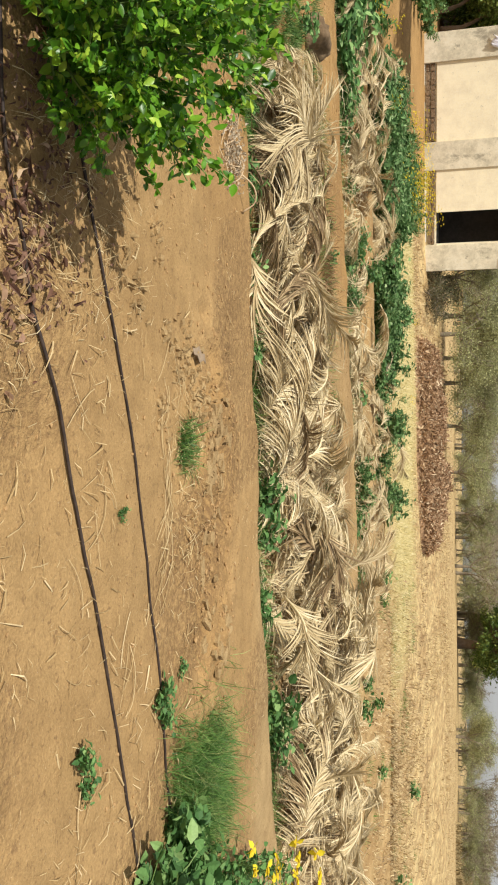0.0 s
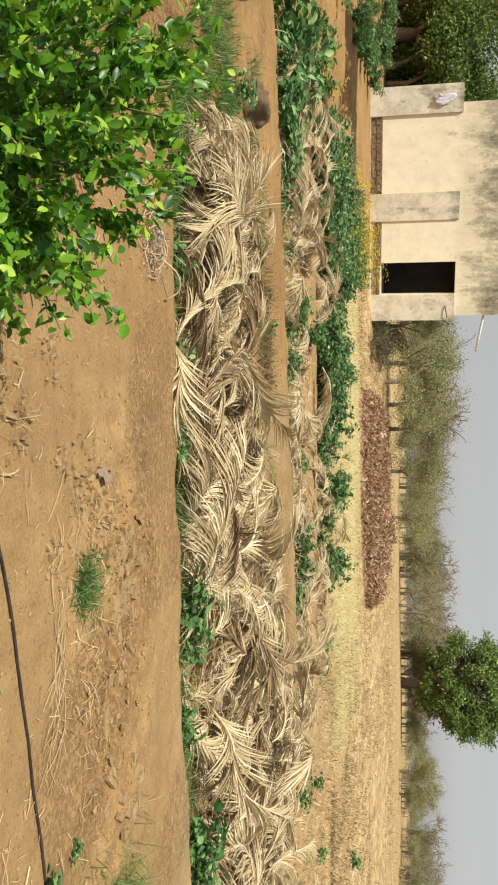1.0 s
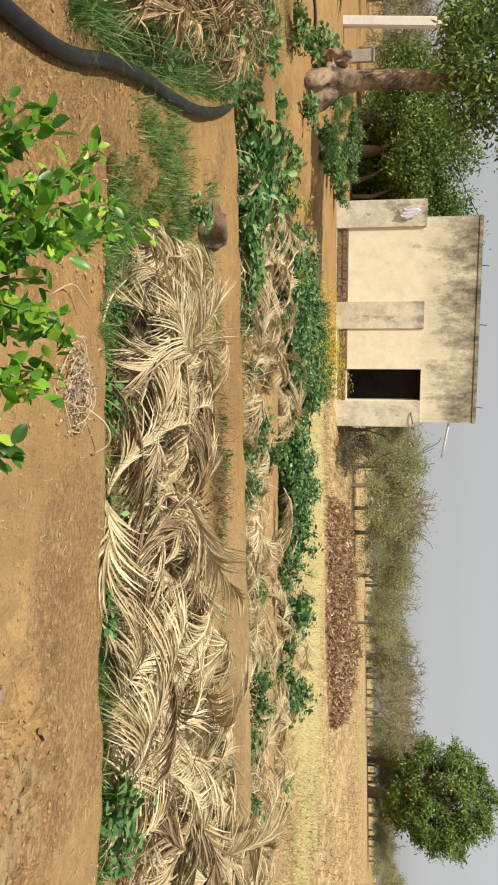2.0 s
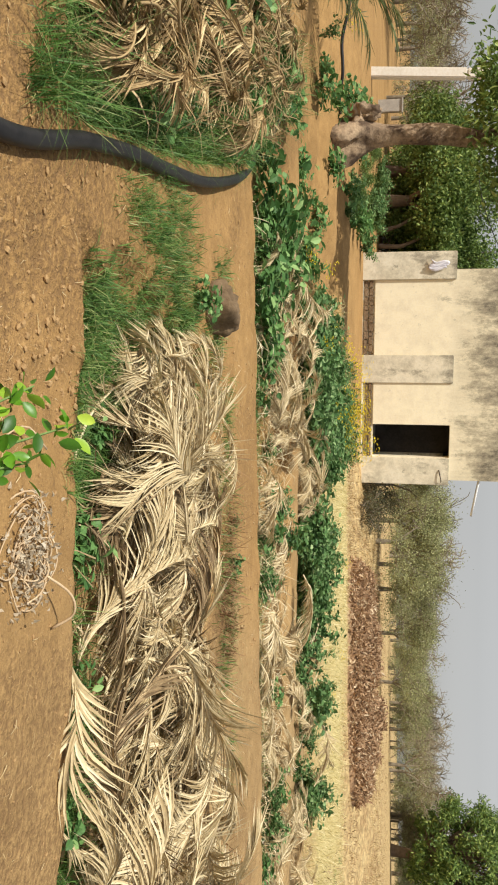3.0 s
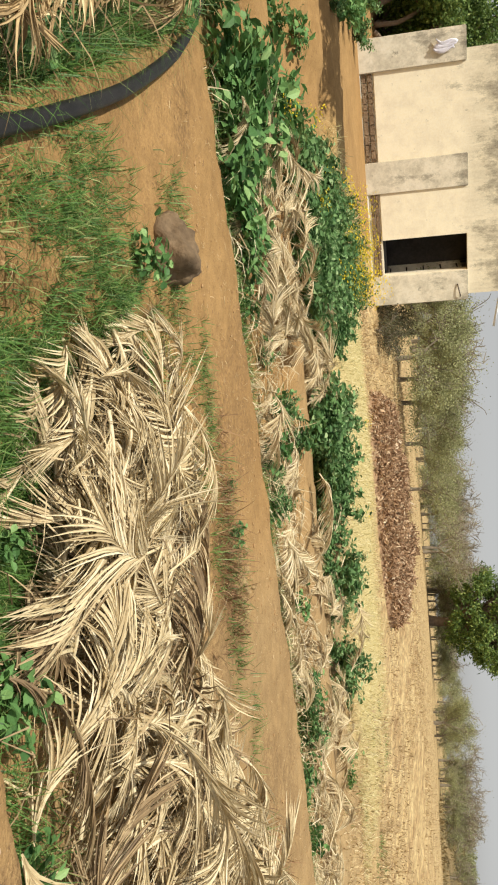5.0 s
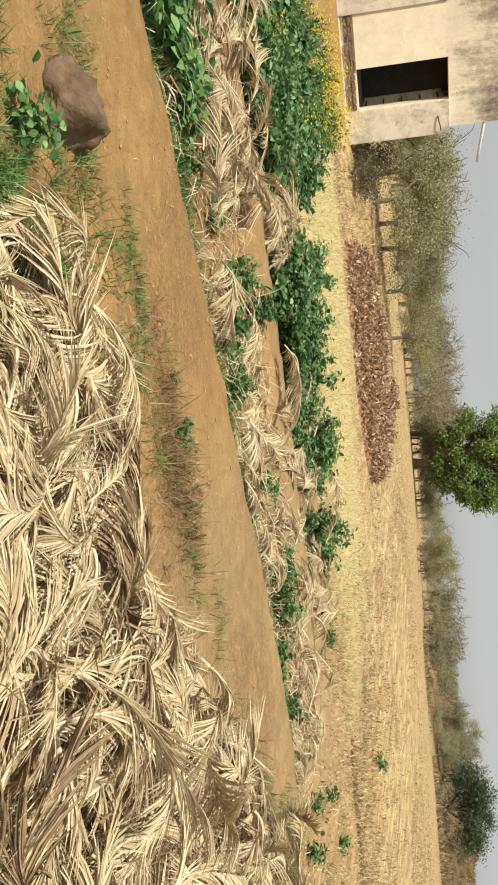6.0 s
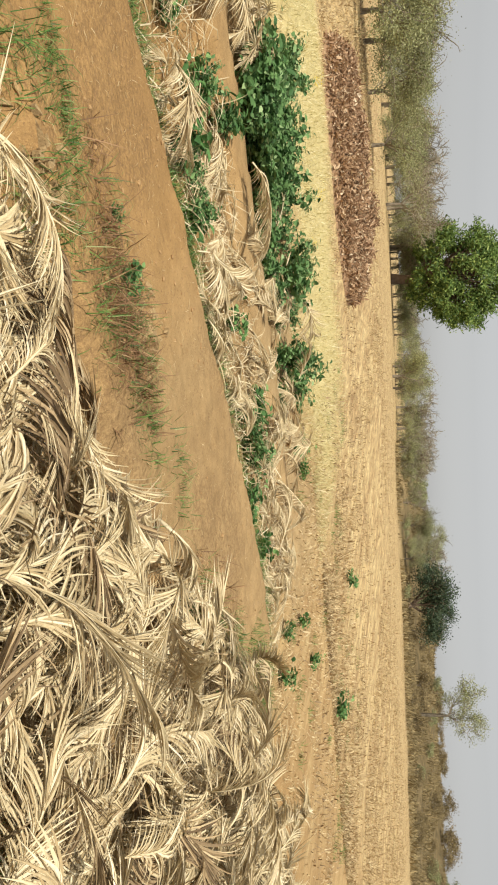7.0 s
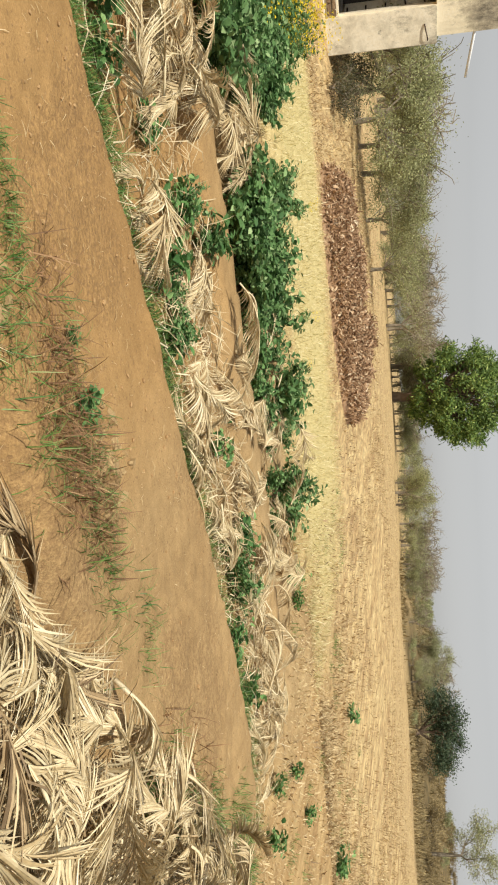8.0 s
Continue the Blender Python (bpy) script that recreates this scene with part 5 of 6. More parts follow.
leaf = put("dead_leaf", mesh_of("dead_leaf", v, FINE_F, leafy("grey_dead_leaf", (0.27, 0.2, 0.13), (0.3, 0.22, 0.15), None, 0.05, 0.85, 0.1), True))
leaf.matrix_basis = pose(-0.57, 4.38, ground_z(-0.57, 4.38), 0, 0, -25)
leaf.modifiers.new("thick", "SOLIDIFY").thickness = 0.002
tagged(leaf, "single large curled grey-brown dead leaf on bare soil", "leaf")

PALE_LEAF = leafy("pale_shrivelled_leaf", (0.3, 0.24, 0.16), (0.52, 0.43, 0.31), (0.68, 0.6, 0.47), 0.2, 0.7, 0.1)


def dead_vine():
    g = np.random.default_rng(21)
    x, y = -1.74, 4.9
    e = thing("dead_vine", x, y, ground_z(x, y))
    e.scale = (0.88,) * 3
    tagged(e, "tangle of dead pale vine stems and shrivelled leaves", "dead plant")
    tubes = []
    for k in range(28):
        c, r0 = g.normal(0, 0.06, 2), g.uniform(0.04, 0.2)
        ang = g.uniform(0, 6.28) + np.linspace(0, g.choice([-1, 1]) * g.uniform(1.0, 3.6), 12)
        grow = r0 * np.linspace(1, g.uniform(0.6, 1.3), 12)
        z = 0.012 + g.uniform(0.01, 0.09) * np.sin(np.linspace(0, math.pi, 12)) * g.random()
        tubes.append(tube(np.column_stack([c[0] + grow * np.cos(ang), c[1] + 0.85 * grow * np.sin(ang), z]), np.linspace(0.0046, 0.0022, 12), 5))
    tubes.append(tube(spline([(0.05, 0.15, 0.02), (0.12, 0.26, 0.1), (0.2, 0.34, 0.09), (0.26, 0.33, 0.01)], 12), 0.0055, 6))
    tubes.append(tube(spline([(-0.35, -0.35, 0.02), (-0.45, -0.2, 0.05), (-0.4, -0.05, 0.07)], 8), 0.004, 5))
    put("stem_tangle", mesh_of("stem_tangle", *joined(tubes), VINE, True), e)
    n = 320
    pos = np.column_stack([np.clip(g.normal(-0.02, 0.11, (n, 2)), -0.24, 0.24), g.uniform(0.01, 0.07, n)])
    put("shrivelled_foliage", mesh_of("shrivelled_foliage", *stamp([(a, b, c * 5) for a, b, c in LEAF_V], LEAF_F, place(pos, g.normal(0, 1, (n, 3)), g.normal(0, 1, (n, 3)), g.uniform(0.012, 0.032, n))), PALE_LEAF), e, "grey shrivelled leaves")


dead_vine()
DEAD_LEAF = leafy("dead_red_leaf", (0.1, 0.05, 0.035), (0.27, 0.15, 0.1), (0.5, 0.36, 0.22), 0.1, 0.75, 0.1)
# leaf litter, dry weeds and lumps of soil under the bush
grass_patch(blob_spots([(-0.95, 2.95, 0.2, 0.16, 500), (-0.75, 3.3, 0.12, 0.2, 260), (-1.2, 3.4, 0.2, 0.15, 260), (-0.5, 2.75, 0.14, 0.08, 160)]), 0.1, STRAW, "withered dry grass under the bush", 0.012, 1.2)
n = 120
xx, yy = rng.normal(-0.68, 0.18, n), rng.normal(2.8, 0.13, n)
m = place(np.column_stack([xx, yy, terrain(xx, yy) + 0.02]), rng.normal(0, 1, (n, 3)) * [1, 1, 0.35], rng.normal(0, 0.7, (n, 3)) + [0, 0, 0.8], rng.uniform(0.025, 0.06, n), rng.uniform(0.012, 0.035, n))
tagged(new("leaf_litter", mesh_of("leaf_litter", *stamp([(a, b, c * 4) for a, b, c in LEAF_V], LEAF_F, m), DEAD_LEAF)), "large curled dead leaves beside the drip hoses", "dry leaves", kind="stuff")
n = 520
xx, yy = rng.normal(-0.95, 0.24, n), rng.normal(2.85, 0.2, n)
m = place(np.column_stack([xx, yy, terrain(xx, yy) + 0.015]), rng.normal(0, 1, (n, 3)) * [1, 1, 0.25], rng.normal(0, 0.5, (n, 3)) + [0, 0, 1], rng.uniform(0.012, 0.035, n), rng.uniform(0.006, 0.025, n))
tagged(new("leaf_litter", mesh_of("leaf_litter", *stamp([(a, b, c * 3) for a, b, c in LEAF_V], LEAF_F, m), DEAD_LEAF)), "fallen brown leaves on the soil under the bush", "dry leaves", kind="stuff")

# ---- heap of brown leaves in the field ----


def leaf_heap():
    g = np.random.default_rng(31)
    e = thing("leaf_heap", -0.4, 22.4, 0, 19)
    tagged(e, "long low heap of dry reddish-brown leaves in the stubble", "leaf heap")

    def hh(x, y):
        q = np.clip(1 - np.abs(x / 3.0) ** 3.5 - (y / 1.4) ** 2, 0, 1)
        return 0.62 * np.sqrt(q) * (1 + 0.55 * vnoise(x * 0.9 + 7, y * 0.9)) * (0.9 + 0.5 * vnoise(x * 2.5, y * 2.5))

    c, w = math.cos(radians(19)), math.sin(radians(19))
    floor = lambda x, y: terrain(-0.4 + x * c - y * w, 22.4 + x * w + y * c)
    xs, ys = np.linspace(-3.1, 3.1, 84), np.linspace(-1.5, 1.5, 33)
    X, Y = np.meshgrid(xs, ys)
    Z = hh(X, Y) * 0.9 + floor(X, Y) - 0.06
    nx = len(xs)
    f = [(j * nx + i, j * nx + i + 1, (j + 1) * nx + i + 1, (j + 1) * nx + i) for j in range(len(ys) - 1) for i in range(nx - 1)]
    put("core", mesh_of("core", np.stack([X, Y, Z], -1).reshape(-1, 3), f, BROWN_LEAF, True), e)
    n = 30000
    x, y = g.uniform(-3.05, 3.05, n), g.uniform(-1.4, 1.4, n)
    on = hh(x, y) > 0.04 + 0.1 * g.random(n)
    x, y, n = x[on], y[on], int(on.sum())
    pos = np.column_stack([x, y, hh(x, y) + floor(x, y) + g.normal(0, 0.05, n)])
    m = place(pos, g.normal(0, 1, (n, 3)), g.normal(0, 0.8, (n, 3)) + [0, 0, 0.6], g.uniform(0.06, 0.16, n), g.uniform(0.03, 0.09, n))
    put("leaf_cover", mesh_of("leaf_cover", *stamp(LEAF_V, LEAF_F, m), BROWN_LEAF), e)


leaf_heap()

# ---- stubble ----
n = 46000   # upright tufts of a few straws each
r = rng.random(n) ** 2.0
yy = 14.6 + 32 * r
xx = -6.5 + rng.random(n) * (11 + 1.1 * (yy - 4))
xx, yy, _ = spread(xx, yy)
keep = (vnoise(xx * 0.45, yy * 0.1) + 0.6 * vnoise(xx * 1.5 + 9, yy * 0.3) + 0.2 * rng.normal(0, 1, n) > -0.06) & ((yy > 20 + vnoise(xx, xx * 0)) | (xx > 4.5 + 2 * vnoise(yy, yy * 0)))
xx, yy = np.repeat(xx[keep], 5), np.repeat(yy[keep], 5)
xx, yy = xx + rng.normal(0, 0.05, len(xx)), yy + rng.normal(0, 0.05, len(xx))
sp = np.column_stack([xx, yy, terrain(xx, yy)])
grass_patch(sp, 0.13, leafy("field_straw", (0.34, 0.235, 0.115), (0.56, 0.42, 0.22), (0.74, 0.6, 0.35), 0.15, 0.7, 0.1), "dry straw stubble of the harvested field", 0.1, 0.9)
n = 24000
xx, yy = 2.2 + 9 * rng.random(n), 9.8 + 6 * rng.random(n)
keep = (xx > 2.2 + 0.5 * vnoise(yy, yy * 0)) & (vnoise(xx * 0.35, yy * 0.35) + 0.8 * vnoise(xx * 1.1, yy * 1.1) + 0.25 * rng.normal(0, 1, n) > 0.0)
grass_patch(np.column_stack([xx, yy, terrain(xx, yy)])[keep], 0.1, STRAW, "short dry stubble on bare soil", 0.055, 1.1)
n = 17000
yy = 14.4 + 5.6 * rng.random(n) ** 1.5
xx = -7 + 11 * rng.random(n)
grass_patch(np.column_stack([xx, yy, terrain(xx, yy)]), 0.2, leafy("pale_ripe_grass", (0.5, 0.42, 0.185), (0.7, 0.61, 0.325), (0.84, 0.75, 0.48), 0.3, 0.6, 0.1), "pale yellow ripening grass", 0.035, 1.05)
# tufts, clods and sprigs on the bare side of the field
n = 9000
xx, yy = 2.0 + 12 * rng.random(n), 10.4 + 13 * rng.random(n) ** 1.2
u, w = xx * 0.934 + yy * 0.358, yy * 0.934 - xx * 0.358
keep = vnoise(u * 0.3, w * 1.3) + 0.6 * vnoise(xx * 1.3, yy * 1.3) > 0.08
grass_patch(np.column_stack([xx, yy, terrain(xx, yy)])[keep], 0.13, leafy("grey_straw", (0.2, 0.135, 0.07), (0.38, 0.27, 0.145), (0.58, 0.45, 0.26), 0.1, 0.75, 0.1), "matted grey-brown straw tufts in the furrows", 0.07, 0.95)
n = 2600
c = rng.random((60, 2)) * [9, 9] + [2.2, 10.6]
p = c[rng.integers(0, 60, n)] + rng.normal(0, 0.09, (n, 2))
grass_patch(np.column_stack([p, terrain(p[:, 0], p[:, 1])]), 0.13, None, "small green sprigs in the bare field", 0.03, 0.9)
# ---- trees ----


def limbs(g, start, direction, length, radius, depth, out, tips, spread=0.55, gravity=0.06, kids=(2, 4)):
    n = 4 if depth > 1 else 3
    pts = [np.array(start, float)]
    d = unit(np.array(direction, float))
    for i in range(n):
        d = unit(d + g.normal(0, 0.16, 3) + [0, 0, -gravity if depth < 2 else 0.02])
        pts.append(pts[-1] + d * length / n)
    r = np.linspace(radius, radius * 0.55, n + 1)
    out.append(tube(pts, r, 6 if radius > 0.05 else 3, False))
    tips.append((pts[-1], d, depth))
    if depth == 0:
        return
    for k in range(int(g.integers(kids[0], kids[1] + 1))):
        i = int(g.integers(n - 2, n + 1))
        nd = unit(d + g.normal(0, spread, 3) + [0, 0, 0.12])
        limbs(g, pts[i], nd, length * g.uniform(0.6, 0.85), max(r[i] * 0.62, 0.02), depth - 1, out, tips, spread, gravity, kids)


def tree(name, seed, height, trunk_r, crown, leaf, n_leaves, leaf_mat, bark, label, lean=(0, 0), depth=4, trunk=0.3, reach=0.36, flat=1.0, bare_top=None):
    """A trunk with limbs, and a crown of leaf clumps round the limbs' ends."""
    g = np.random.default_rng(seed)
    e = thing(name, 0, 0, 0)
    out, tips = [], []
    base_pts = spline([(0, 0, -0.3), (lean[0] * 0.3, lean[1] * 0.3, height * trunk * 0.5), (lean[0], lean[1], height * trunk)], 8)
    rr = np.linspace(trunk_r * 1.35, trunk_r * 0.85, 8)
    rr[0] *= 1.25
    trunk_mesh = mesh_of("trunk", *tube(base_pts, rr, 10), bark, True)
    put("trunk", trunk_mesh, e)
    for k in range(5):
        a = k * 1.257 + g.uniform(-0.3, 0.3)
        limbs(g, base_pts[-1] - [0, 0, 0.05], (math.cos(a) * 0.8, math.sin(a) * 0.8, g.uniform(0.4, 1.1) * flat), height * (1 - trunk) * reach, trunk_r * 0.5, depth - 1, out, tips)
    put("branchwork", mesh_of("branchwork", *joined(out), bark), e)
    ends = np.array([t[0] for t in tips if t[2] <= 1])
    if n_leaves:
        c = ends[g.integers(0, len(ends), n_leaves)]
        pos = c + g.normal(0, crown, (n_leaves, 3)) * [1, 1, 0.75]
        if bare_top:
            top = np.max(ends[:, 2])
            pos = pos[g.random(n_leaves) > 0.93 * sstep(bare_top[0] * top, bare_top[1] * top, pos[:, 2])]
        n_leaves = len(pos)
        m = place(pos, g.normal(0, 1, (n_leaves, 3)), g.normal(0, 0.7, (n_leaves, 3)) + [0, 0, 0.7], leaf * g.uniform(0.6, 1.3, n_leaves))
        put("crown", mesh_of("crown", *stamp(SLIP_V, SLIP_F, m), leaf_mat), e)
    return tagged(e, label, "tree")


def stand(first, spots, g):
    for i, (x, y, s) in enumerate(spots):
        x, y, k = (float(q) for q in spread(x, y))
        m = pose(x, y, ground_z(x, y), 0, 0, g.uniform(0, 360))
        ob = first if i == 0 else copy_thing(first, m)
        ob.matrix_basis = m
        ob.scale = (s * k,) * 3


def round_tree():
    """A dense evergreen with a dome of leaf clumps."""
    g = np.random.default_rng(77)
    e = thing("round_tree", 20.6, 95.0, ground_z(20.6, 95.0))
    e.scale = (2.05,) * 3
    tagged(e, "dense dark green round-crowned tree at the field's edge", "tree")
    put("trunk", mesh_of("trunk", *tube(spline([(0, 0, -0.3), (0.1, 0, 0.9), (-0.05, 0, 2.2), (0, 0, 4.5)], 10), np.linspace(0.32, 0.1, 10), 9), DARK_BARK, True), e)
    out, pos = [], []
    n = 0
    while n < 170:
        q = g.normal(0, 1, 3)
        q = q / np.linalg.norm(q) * g.uniform(0.7, 1.0) ** 0.5
        c = q * [2.55, 2.55, 2.6] * (1 + 0.42 * noise.noise(Vector(q) * 2.2) + 0.15 * noise.noise(Vector(q) * 5)) + [0, 0, 3.85]
        if c[2] < 0.95:
            continue
        out.append(tube(spline([(0, 0, 1.6 + 0.3 * q[2]), c * [0.5, 0.5, 0.55] + [0, 0, 1.0], c], 5), np.linspace(0.05, 0.012, 5), 4, False))
        m = 170
        pos.append(c + g.normal(0, 0.25, (m, 3)) * [1, 1, 0.7])
        n += 1
    put("branchwork", mesh_of("branchwork", *joined(out), DARK_BARK), e)
    pos = np.concatenate(pos)
    d = pos - [0, 0, 3.6]
    k = len(pos)
    put("crown", mesh_of("crown", *stamp(SLIP_V, SLIP_F, place(pos, g.normal(0, 0.8, (k, 3)) + unit(d) * 0.4, g.normal(0, 0.5, (k, 3)) + unit(d) + [0, 0, 0.4], g.uniform(0.14, 0.3, k), g.uniform(0.1, 0.2, k))), TREE_LEAF), e)


round_tree()
gt = np.random.default_rng(55)
bare = [tree("thorn_tree", 300 + k, 4.6, 0.09, 0.15, 0.062, 11000, THORN_LEAF, TWIG, "thin half-bare grey-green thorn tree", depth=5, trunk=0.2, reach=0.33, bare_top=(0.35, 0.75)) for k in range(4)]
bushy = [tree("thorn_bush", 320 + k, 3.6, 0.08, 0.2, 0.07, 12000, THORN_LEAF, TWIG, "rounded olive-green thorn bush", depth=4, trunk=0.18, bare_top=(0.6, 0.95)) for k in range(2)]
rows = [[] for _ in range(6)]
for i in range(84):   # along the far edge of the field
    az = radians(gt.uniform(-16, 21) if i < 60 else gt.uniform(19, 34))
    D = gt.uniform(44, 56) if i < 60 else gt.uniform(52, 62)
    x, y = -1.5 + D * math.sin(az), 3 + D * math.cos(az)
    if abs(x - 10.0) < 3.4 and y < 51:
        y += 7
    k = int(gt.integers(0, 4)) if gt.random() < 0.6 else int(gt.integers(4, 6))
    rows[k].append((x, y, gt.uniform(0.65, 1.15) if az < radians(13.5) else gt.uniform(0.35, 0.85)))
for i in range(40):   # the far left
    az, D = radians(gt.uniform(-58, -34)), gt.uniform(34, 60)
    rows[int(gt.integers(0, 6))].append((-1.5 + D * math.sin(az), 3 + D * math.cos(az), gt.uniform(0.8, 1.2)))
for x, y, s in ((-4.6, 29.5, 0.95), (-5.6, 31.5, 1.05), (-3.2, 33.0, 0.95), (-6.4, 28.6, 0.8), (-4.0, 31.5, 0.9), (-1.6, 35.5, 0.9), (0.4, 37.5, 0.85)):
    rows[int(gt.integers(4, 6))].append((x, y, s))
for i in range(46):   # low growth between the trunks
    az, D = radians(gt.uniform(-16, 26)), gt.uniform(51, 57)
    rows[int(gt.integers(4, 6))].append((-1.5 + D * math.sin(az), 3 + D * math.cos(az), gt.uniform(0.4, 0.62)))
for k, first in enumerate(bare + bushy):
    stand(first, rows[k], gt)

scrub = [tree("scrub_bush", 360 + k, 2.6, 0.05, 0.22, 0.15, 1700, SCRUB_LEAF if k else THORN_LEAF, TWIG, "low dry brown scrub bush on the rise", depth=3, trunk=0.1, reach=0.34) for k in range(3)]
rows = [[], [], []]
for i in range(150):   # scrub on the rise to the right
    az, D = radians(gt.uniform(25, 66)), 50 + 34 * gt.random()
    rows[int(gt.integers(0, 3))].append((-1.5 + D * math.sin(az), 3 + D * math.cos(az), gt.uniform(0.25, 0.55) if i % 9 else gt.uniform(0.6, 0.9)))
for k, first in enumerate(scrub):
    stand(first, rows[k], gt)
n = 36000
az, D = np.radians(rng.uniform(25, 62, n)), 49 + 26 * rng.random(n)
xx, yy = -1.5 + D * np.sin(az), 3 + D * np.cos(az)
keep = vnoise(xx * 0.25, yy * 0.25) > -0.2
xx, yy, _ = spread(xx[keep], yy[keep])
grass_patch(np.column_stack([xx, yy, terrain(xx, yy)]), 0.75, SCRUB_LEAF, "dry brown brush covering the rise", 0.9, 0.7)

DARK_LEAF = leafy("dark_tree_leaf", (0.03, 0.052, 0.026), (0.075, 0.11, 0.055), (0.15, 0.19, 0.1), 0.2, 0.5, 0.4)
green = tree("shade_tree", 340, 5.6, 0.2, 0.3, 0.13, 28000, TREE_LEAF, DARK_BARK, "dense green shade tree behind the pump house", depth=4, trunk=0.19, reach=0.27)
stand(green, [(-15.4, 26.2, 0.95), (-13.4, 27.6, 0.9), (-17.0, 27.0, 0.9), (-15.6, 31.6, 0.8), (-18.6, 32.0, 0.85), (-14.2, 30.0, 1.0), (-17.6, 29.5, 0.85), (-12.6, 32.5, 0.9), (-21.5, 31.5, 0.75), (-16.5, 33.5, 1.0), (-19.5, 35.5, 0.9)], gt)
dark = tree("shade_tree", 341, 5.0, 0.18, 0.28, 0.13, 15000, DARK_LEAF, DARK_BARK, "dark green tree standing alone on the rise", depth=4, trunk=0.06, reach=0.28)
stand(dark, [(30.4, 46, 1.0)], gt)
under = tree("thorn_bush", 343, 2.0, 0.06, 0.17, 0.08, 7000, TREE_LEAF, TWIG, "dark green scrub beside the pump house wall", depth=3, trunk=0.08)
stand(under, [(-14.0, 28.6, 1.5), (-15.6, 29.2, 1.6), (-17.2, 29.8, 1.6), (-12.8, 28.2, 1.3), (-18.8, 30.2, 1.5), (-14.8, 28.2, 1.3), (-16.4, 28.9, 1.4), (-12.6, 22.3, 0.32), (-13.6, 20.6, 0.3), (-11.9, 19.0, 0.3), (-10.2, 17.2, 0.3)], gt)
# brown-olive leaves, darkened in colour for the shade beside the house
thicket = tree("scrub_bush", 344, 2.0, 0.06, 0.2, 0.09, 2600, leafy("shaded_scrub_leaf", (0.06, 0.06, 0.03), (0.13, 0.125, 0.06), (0.24, 0.22, 0.11), 0.15, 0.8, 0.4), TWIG, "brown-olive thicket at the foot of the pump house, leaf colour darkened for its shade", depth=4, trunk=0.08)
stand(thicket, [(-4.95, 24.0, 0.5), (-5.1, 25.0, 0.62)], gt)
light = tree("thorn_tree", 342, 5.5, 0.1, 0.2, 0.1, 6000, THORN_LEAF, TWIG, "thin feathery green tree on the rise", depth=4, trunk=0.35)
stand(light, [(39, 45, 1.0)], gt)


def old_tree():
    """The thick pale trunk with a knotted foot that stands near the pump house."""
    g = np.random.default_rng(81)
    x, y = -9.1, 13.43
    e = thing("old_tree", x, y, ground_z(x, y))
    tagged(e, "leaning old tree with thick pale bare trunk and knotted foot", "tree")
    p = spline([(0.12, 0, -0.2), (0.06, 0, 0.4), (0, 0, 0.9), (0.03, 0, 1.6), (0.1, 0.05, 2.4), (0.18, 0.1, 3.2), (0.14, 0.2, 4.2)], 30)
    r = np.interp(np.linspace(0, 1, 30), [0, 0.1, 0.2, 0.3, 0.5, 1], [0.38, 0.3, 0.205, 0.17, 0.155, 0.12])
    v, f = tube(p, r, 26)
    for q in v:
        k = Vector((q[0] * 5, q[1] * 5, q[2] * 1.1))
        s = 0.07 + 0.1 * float(sstep(0.8, 0.2, q[2]))
        q += np.array([noise.noise(k) + 0.4 * noise.noise(k * 2.6), noise.noise(k + Vector((9, 0, 0))) + 0.4 * noise.noise(k * 2.6 + Vector((4, 0, 0))), 0]) * s
    put("trunk", mesh_of("trunk", v, f, BARK, True), e, "pale peeling bark")
    knot = put("knot", lump("knot", 5, (0.16, 0.17, 0.2), BARK, 4, 1.3), e, "gnarled knot at the foot")
    knot.location = (-0.25, -0.18, 0.34)
    out, tips = [], []
    for k in range(6):
        a = k * 1.05
        limbs(g, (0.22, 0.15, 3.3 + 0.15 * k), (math.cos(a), math.sin(a), 0.5), 0.75, 0.08, 2, out, tips)
    put("branchwork", mesh_of("branchwork", *joined(out), DARK_BARK), e)
    ends = np.array([t[0] for t in tips if t[2] <= 1])
    low = np.column_stack([g.uniform(-1.2, 0.7, 40), g.uniform(-0.7, 0.8, 40), g.uniform(2.2, 3.2, 40)])
    ends = np.vstack([ends, np.repeat(low, max(1, len(ends) // 60), 0)])
    n = 15000
    pos = ends[g.integers(0, len(ends), n)] + g.normal(0, 0.2, (n, 3))
    pos = pos[pos[:, 2] > 2.0]
    n = len(pos)
    put("crown", mesh_of("crown", *stamp(LEAF_V, LEAF_F, place(pos, g.normal(0, 1, (n, 3)) - [0, 0, 0.4], g.normal(0, 0.7, (n, 3)) + [0, 0, 0.6], g.uniform(0.08, 0.16, n), g.uniform(0.05, 0.1, n))), TREE_LEAF), e)


old_tree()

# ---- things by the left field ----
post = thing("concrete_post", -15.9, 20.6, ground_z(-15.9, 20.6), 20)
post.matrix_basis = post.matrix_basis @ pose(0, 0, 0, 0, 4, 0)
tagged(post, "square whitewashed concrete post standing in the field", "post")
part("shaft", boxes((-0.13, -0.13, -0.3, 0.13, 0.13, 2.45), bevel=0.03), WHITE, post)
part("shaft", boxes((-0.125, -0.125, 2.455, 0.125, 0.125, 3.5), bevel=0.03), WHITE, post)
blk = thing("concrete_block", -17.95, 24.8, ground_z(-17.95, 24.8), 30)
tagged(blk, "low grey concrete water outlet block", "block")
part("side", boxes((-0.19, -0.19, -0.2, 0.19, 0.19, 0.72), bevel=0.02), CONCRETE, blk)
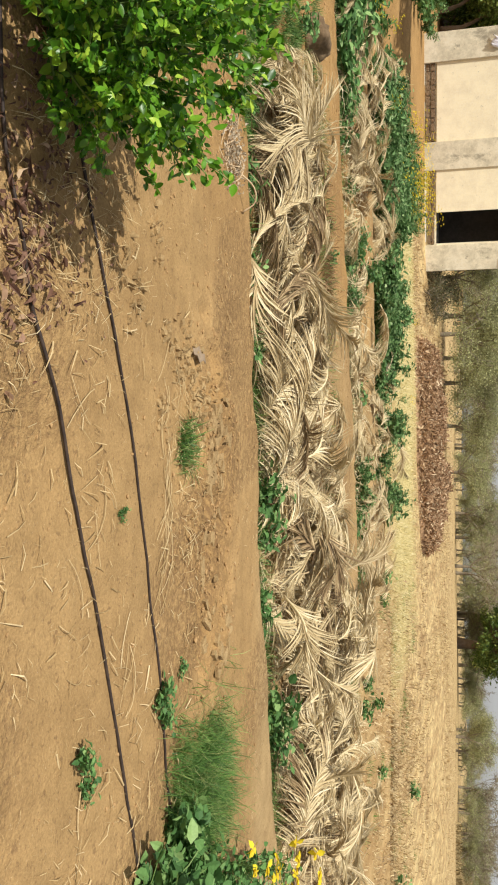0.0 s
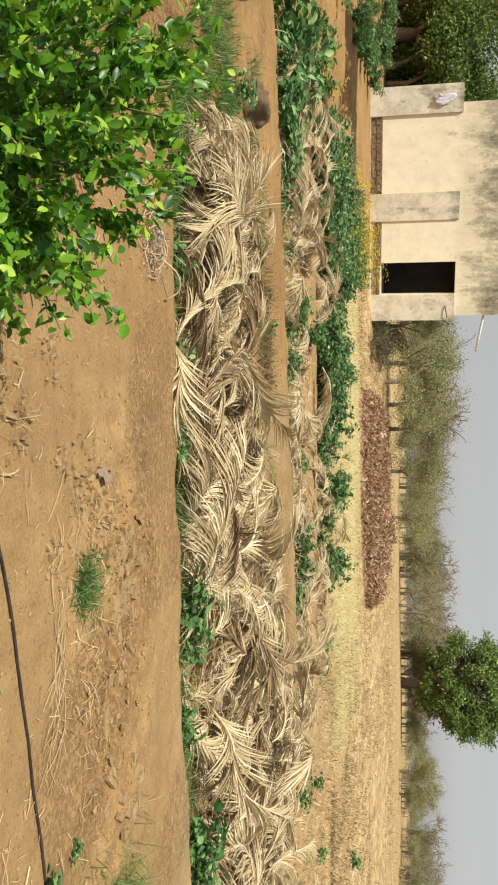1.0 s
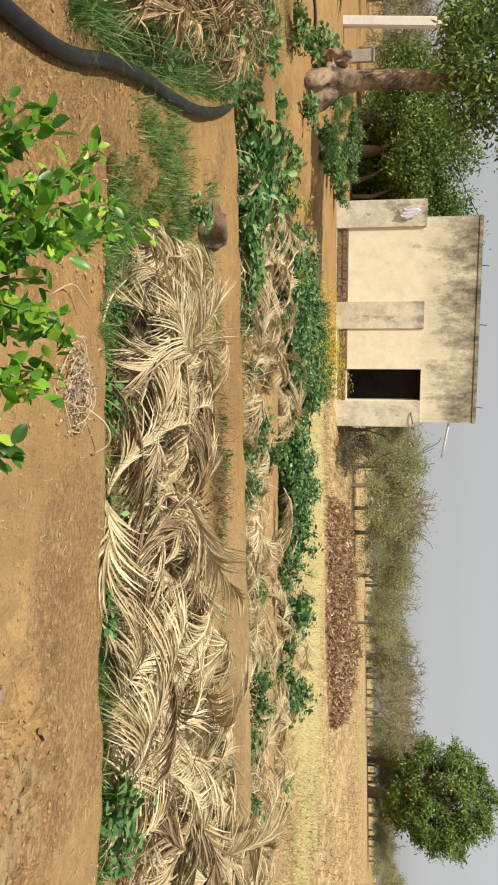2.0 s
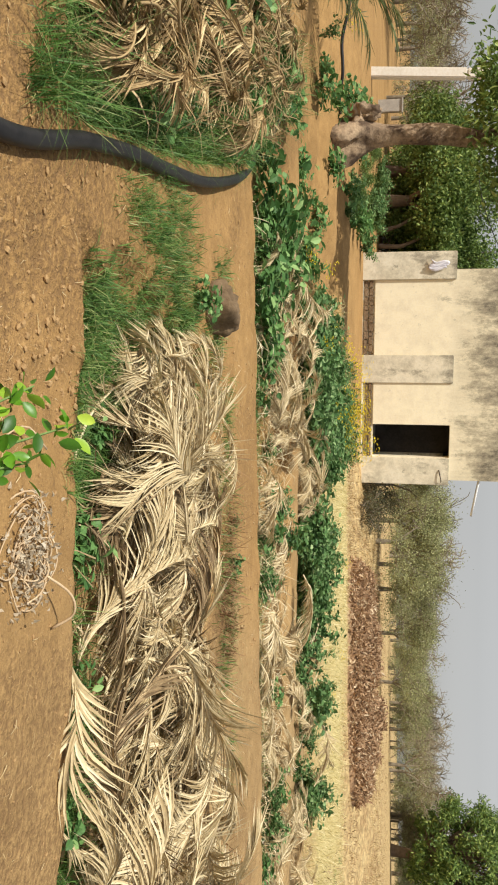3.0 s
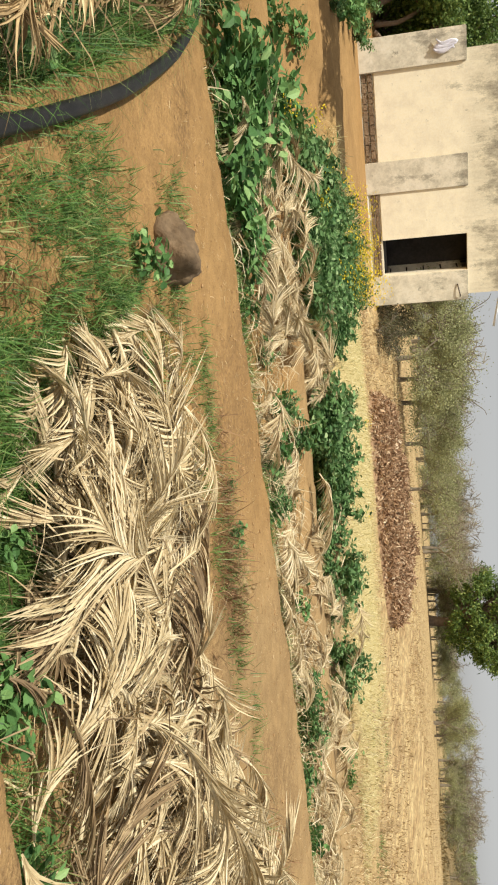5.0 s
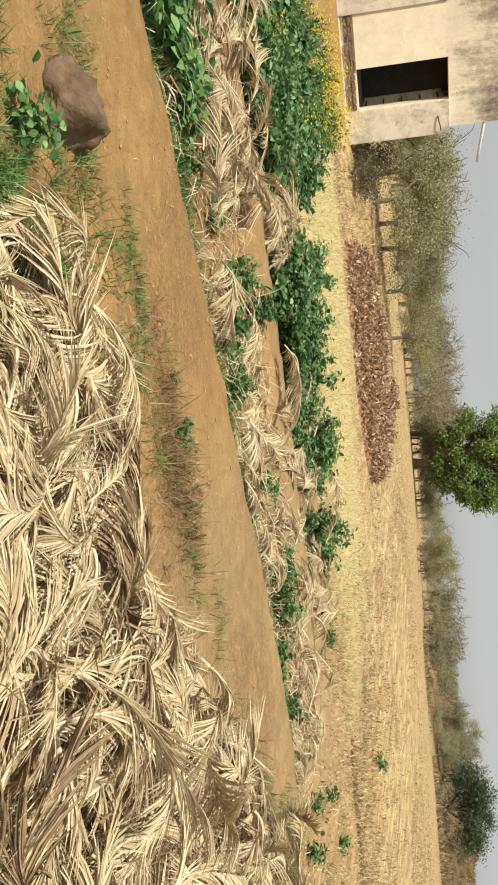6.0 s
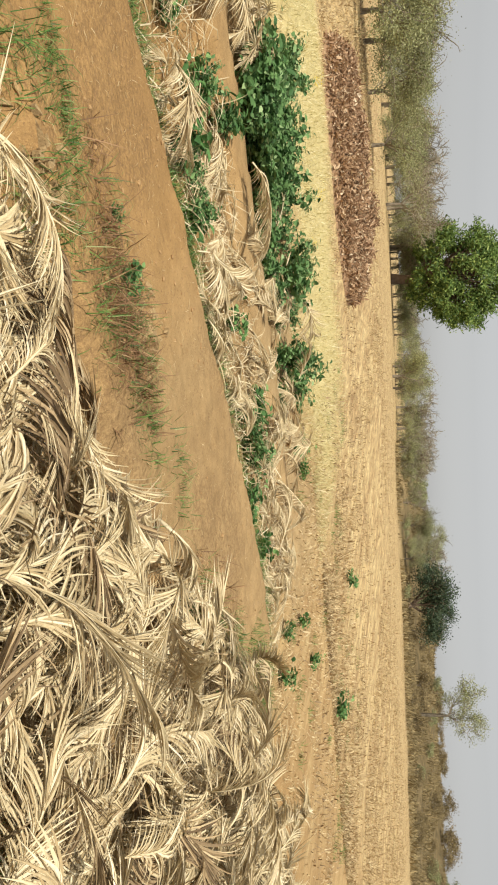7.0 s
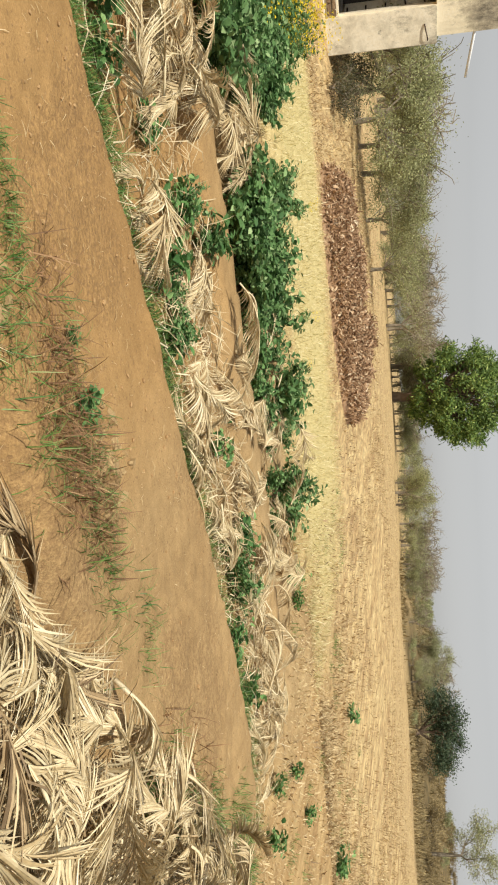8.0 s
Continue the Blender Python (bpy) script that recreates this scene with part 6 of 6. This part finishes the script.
part("lid", boxes((-0.22, -0.22, 0.723, 0.22, 0.22, 0.78), bevel=0.015), CONCRETE, blk)


def log(name, pts, r0, r1, label):
    p = spline(pts, 14)
    p[:, 2] += terrain(p[:, 0], p[:, 1])
    v, f = tube(p, np.linspace(r0, r1, 14), 8)
    for q in v:
        q += np.array(noise.noise_vector(Vector(q * 3))) * r0 * 0.3
    return tagged(new(name, mesh_of(name, v, f, DARK_BARK, True)), label, "log")


log("fallen_log", [(-13.4, 22.4, 0.1), (-12.4, 21.4, 0.12), (-11.2, 20.2, 0.1)], 0.09, 0.06, "dark fallen log lying among green weeds")
for k in range(5):
    log("dead_branch", [(-13.9 + 0.35 * k, 25.4 + 0.3 * (k % 2), 0.05), (-14.3 + 0.5 * k + 0.2 * (k % 3), 25.8, 0.7 + 0.15 * (k % 2)), (-15.2 + 0.75 * k, 26.3, 1.6 + 0.3 * (k % 3))], 0.08, 0.03, "grey leaning bough of a shade tree")


OLIVE = leafy("olive_palm_leaf", (0.07, 0.09, 0.035), (0.17, 0.2, 0.08), (0.33, 0.33, 0.16), 0.25, 0.55, 0.3)


def green_palm():
    x, y = -9.0, 10.1
    e = thing("young_palm", x, y, ground_z(x, y))
    tagged(e, "young green date palm with arching feather leaves", "palm")
    g = np.random.default_rng(91)
    for k in range(9):
        st, lf = frond_meshes(400 + k, g.uniform(1.0, 1.4), g.uniform(0.05, 0.15), g.uniform(-0.2, 0.2), g.uniform(0.15, 0.35), 24, 48, 1.0, 1.0, True)
        m = pose(0, 0, 0.15, 0, 0, k * 40 + g.uniform(-10, 10)) @ pose(0, 0, 0, 0, -g.uniform(28, 70), 0)
        s = put("frond", mesh_of("frond", *st, GREEN_STEM, True), e, m=m)
        put("leaf_blade", mesh_of("leaf_blade", *lf, OLIVE), s)


green_palm()
hose("water_hose", [(-9.75, 13.75), (-10.1, 13.5), (-10.8, 13.1), (-11.8, 12.6), (-13.5, 12.2)], 0.026, PIPE, "black plastic hose beside the old tree", 0.02, 0.12, 40)
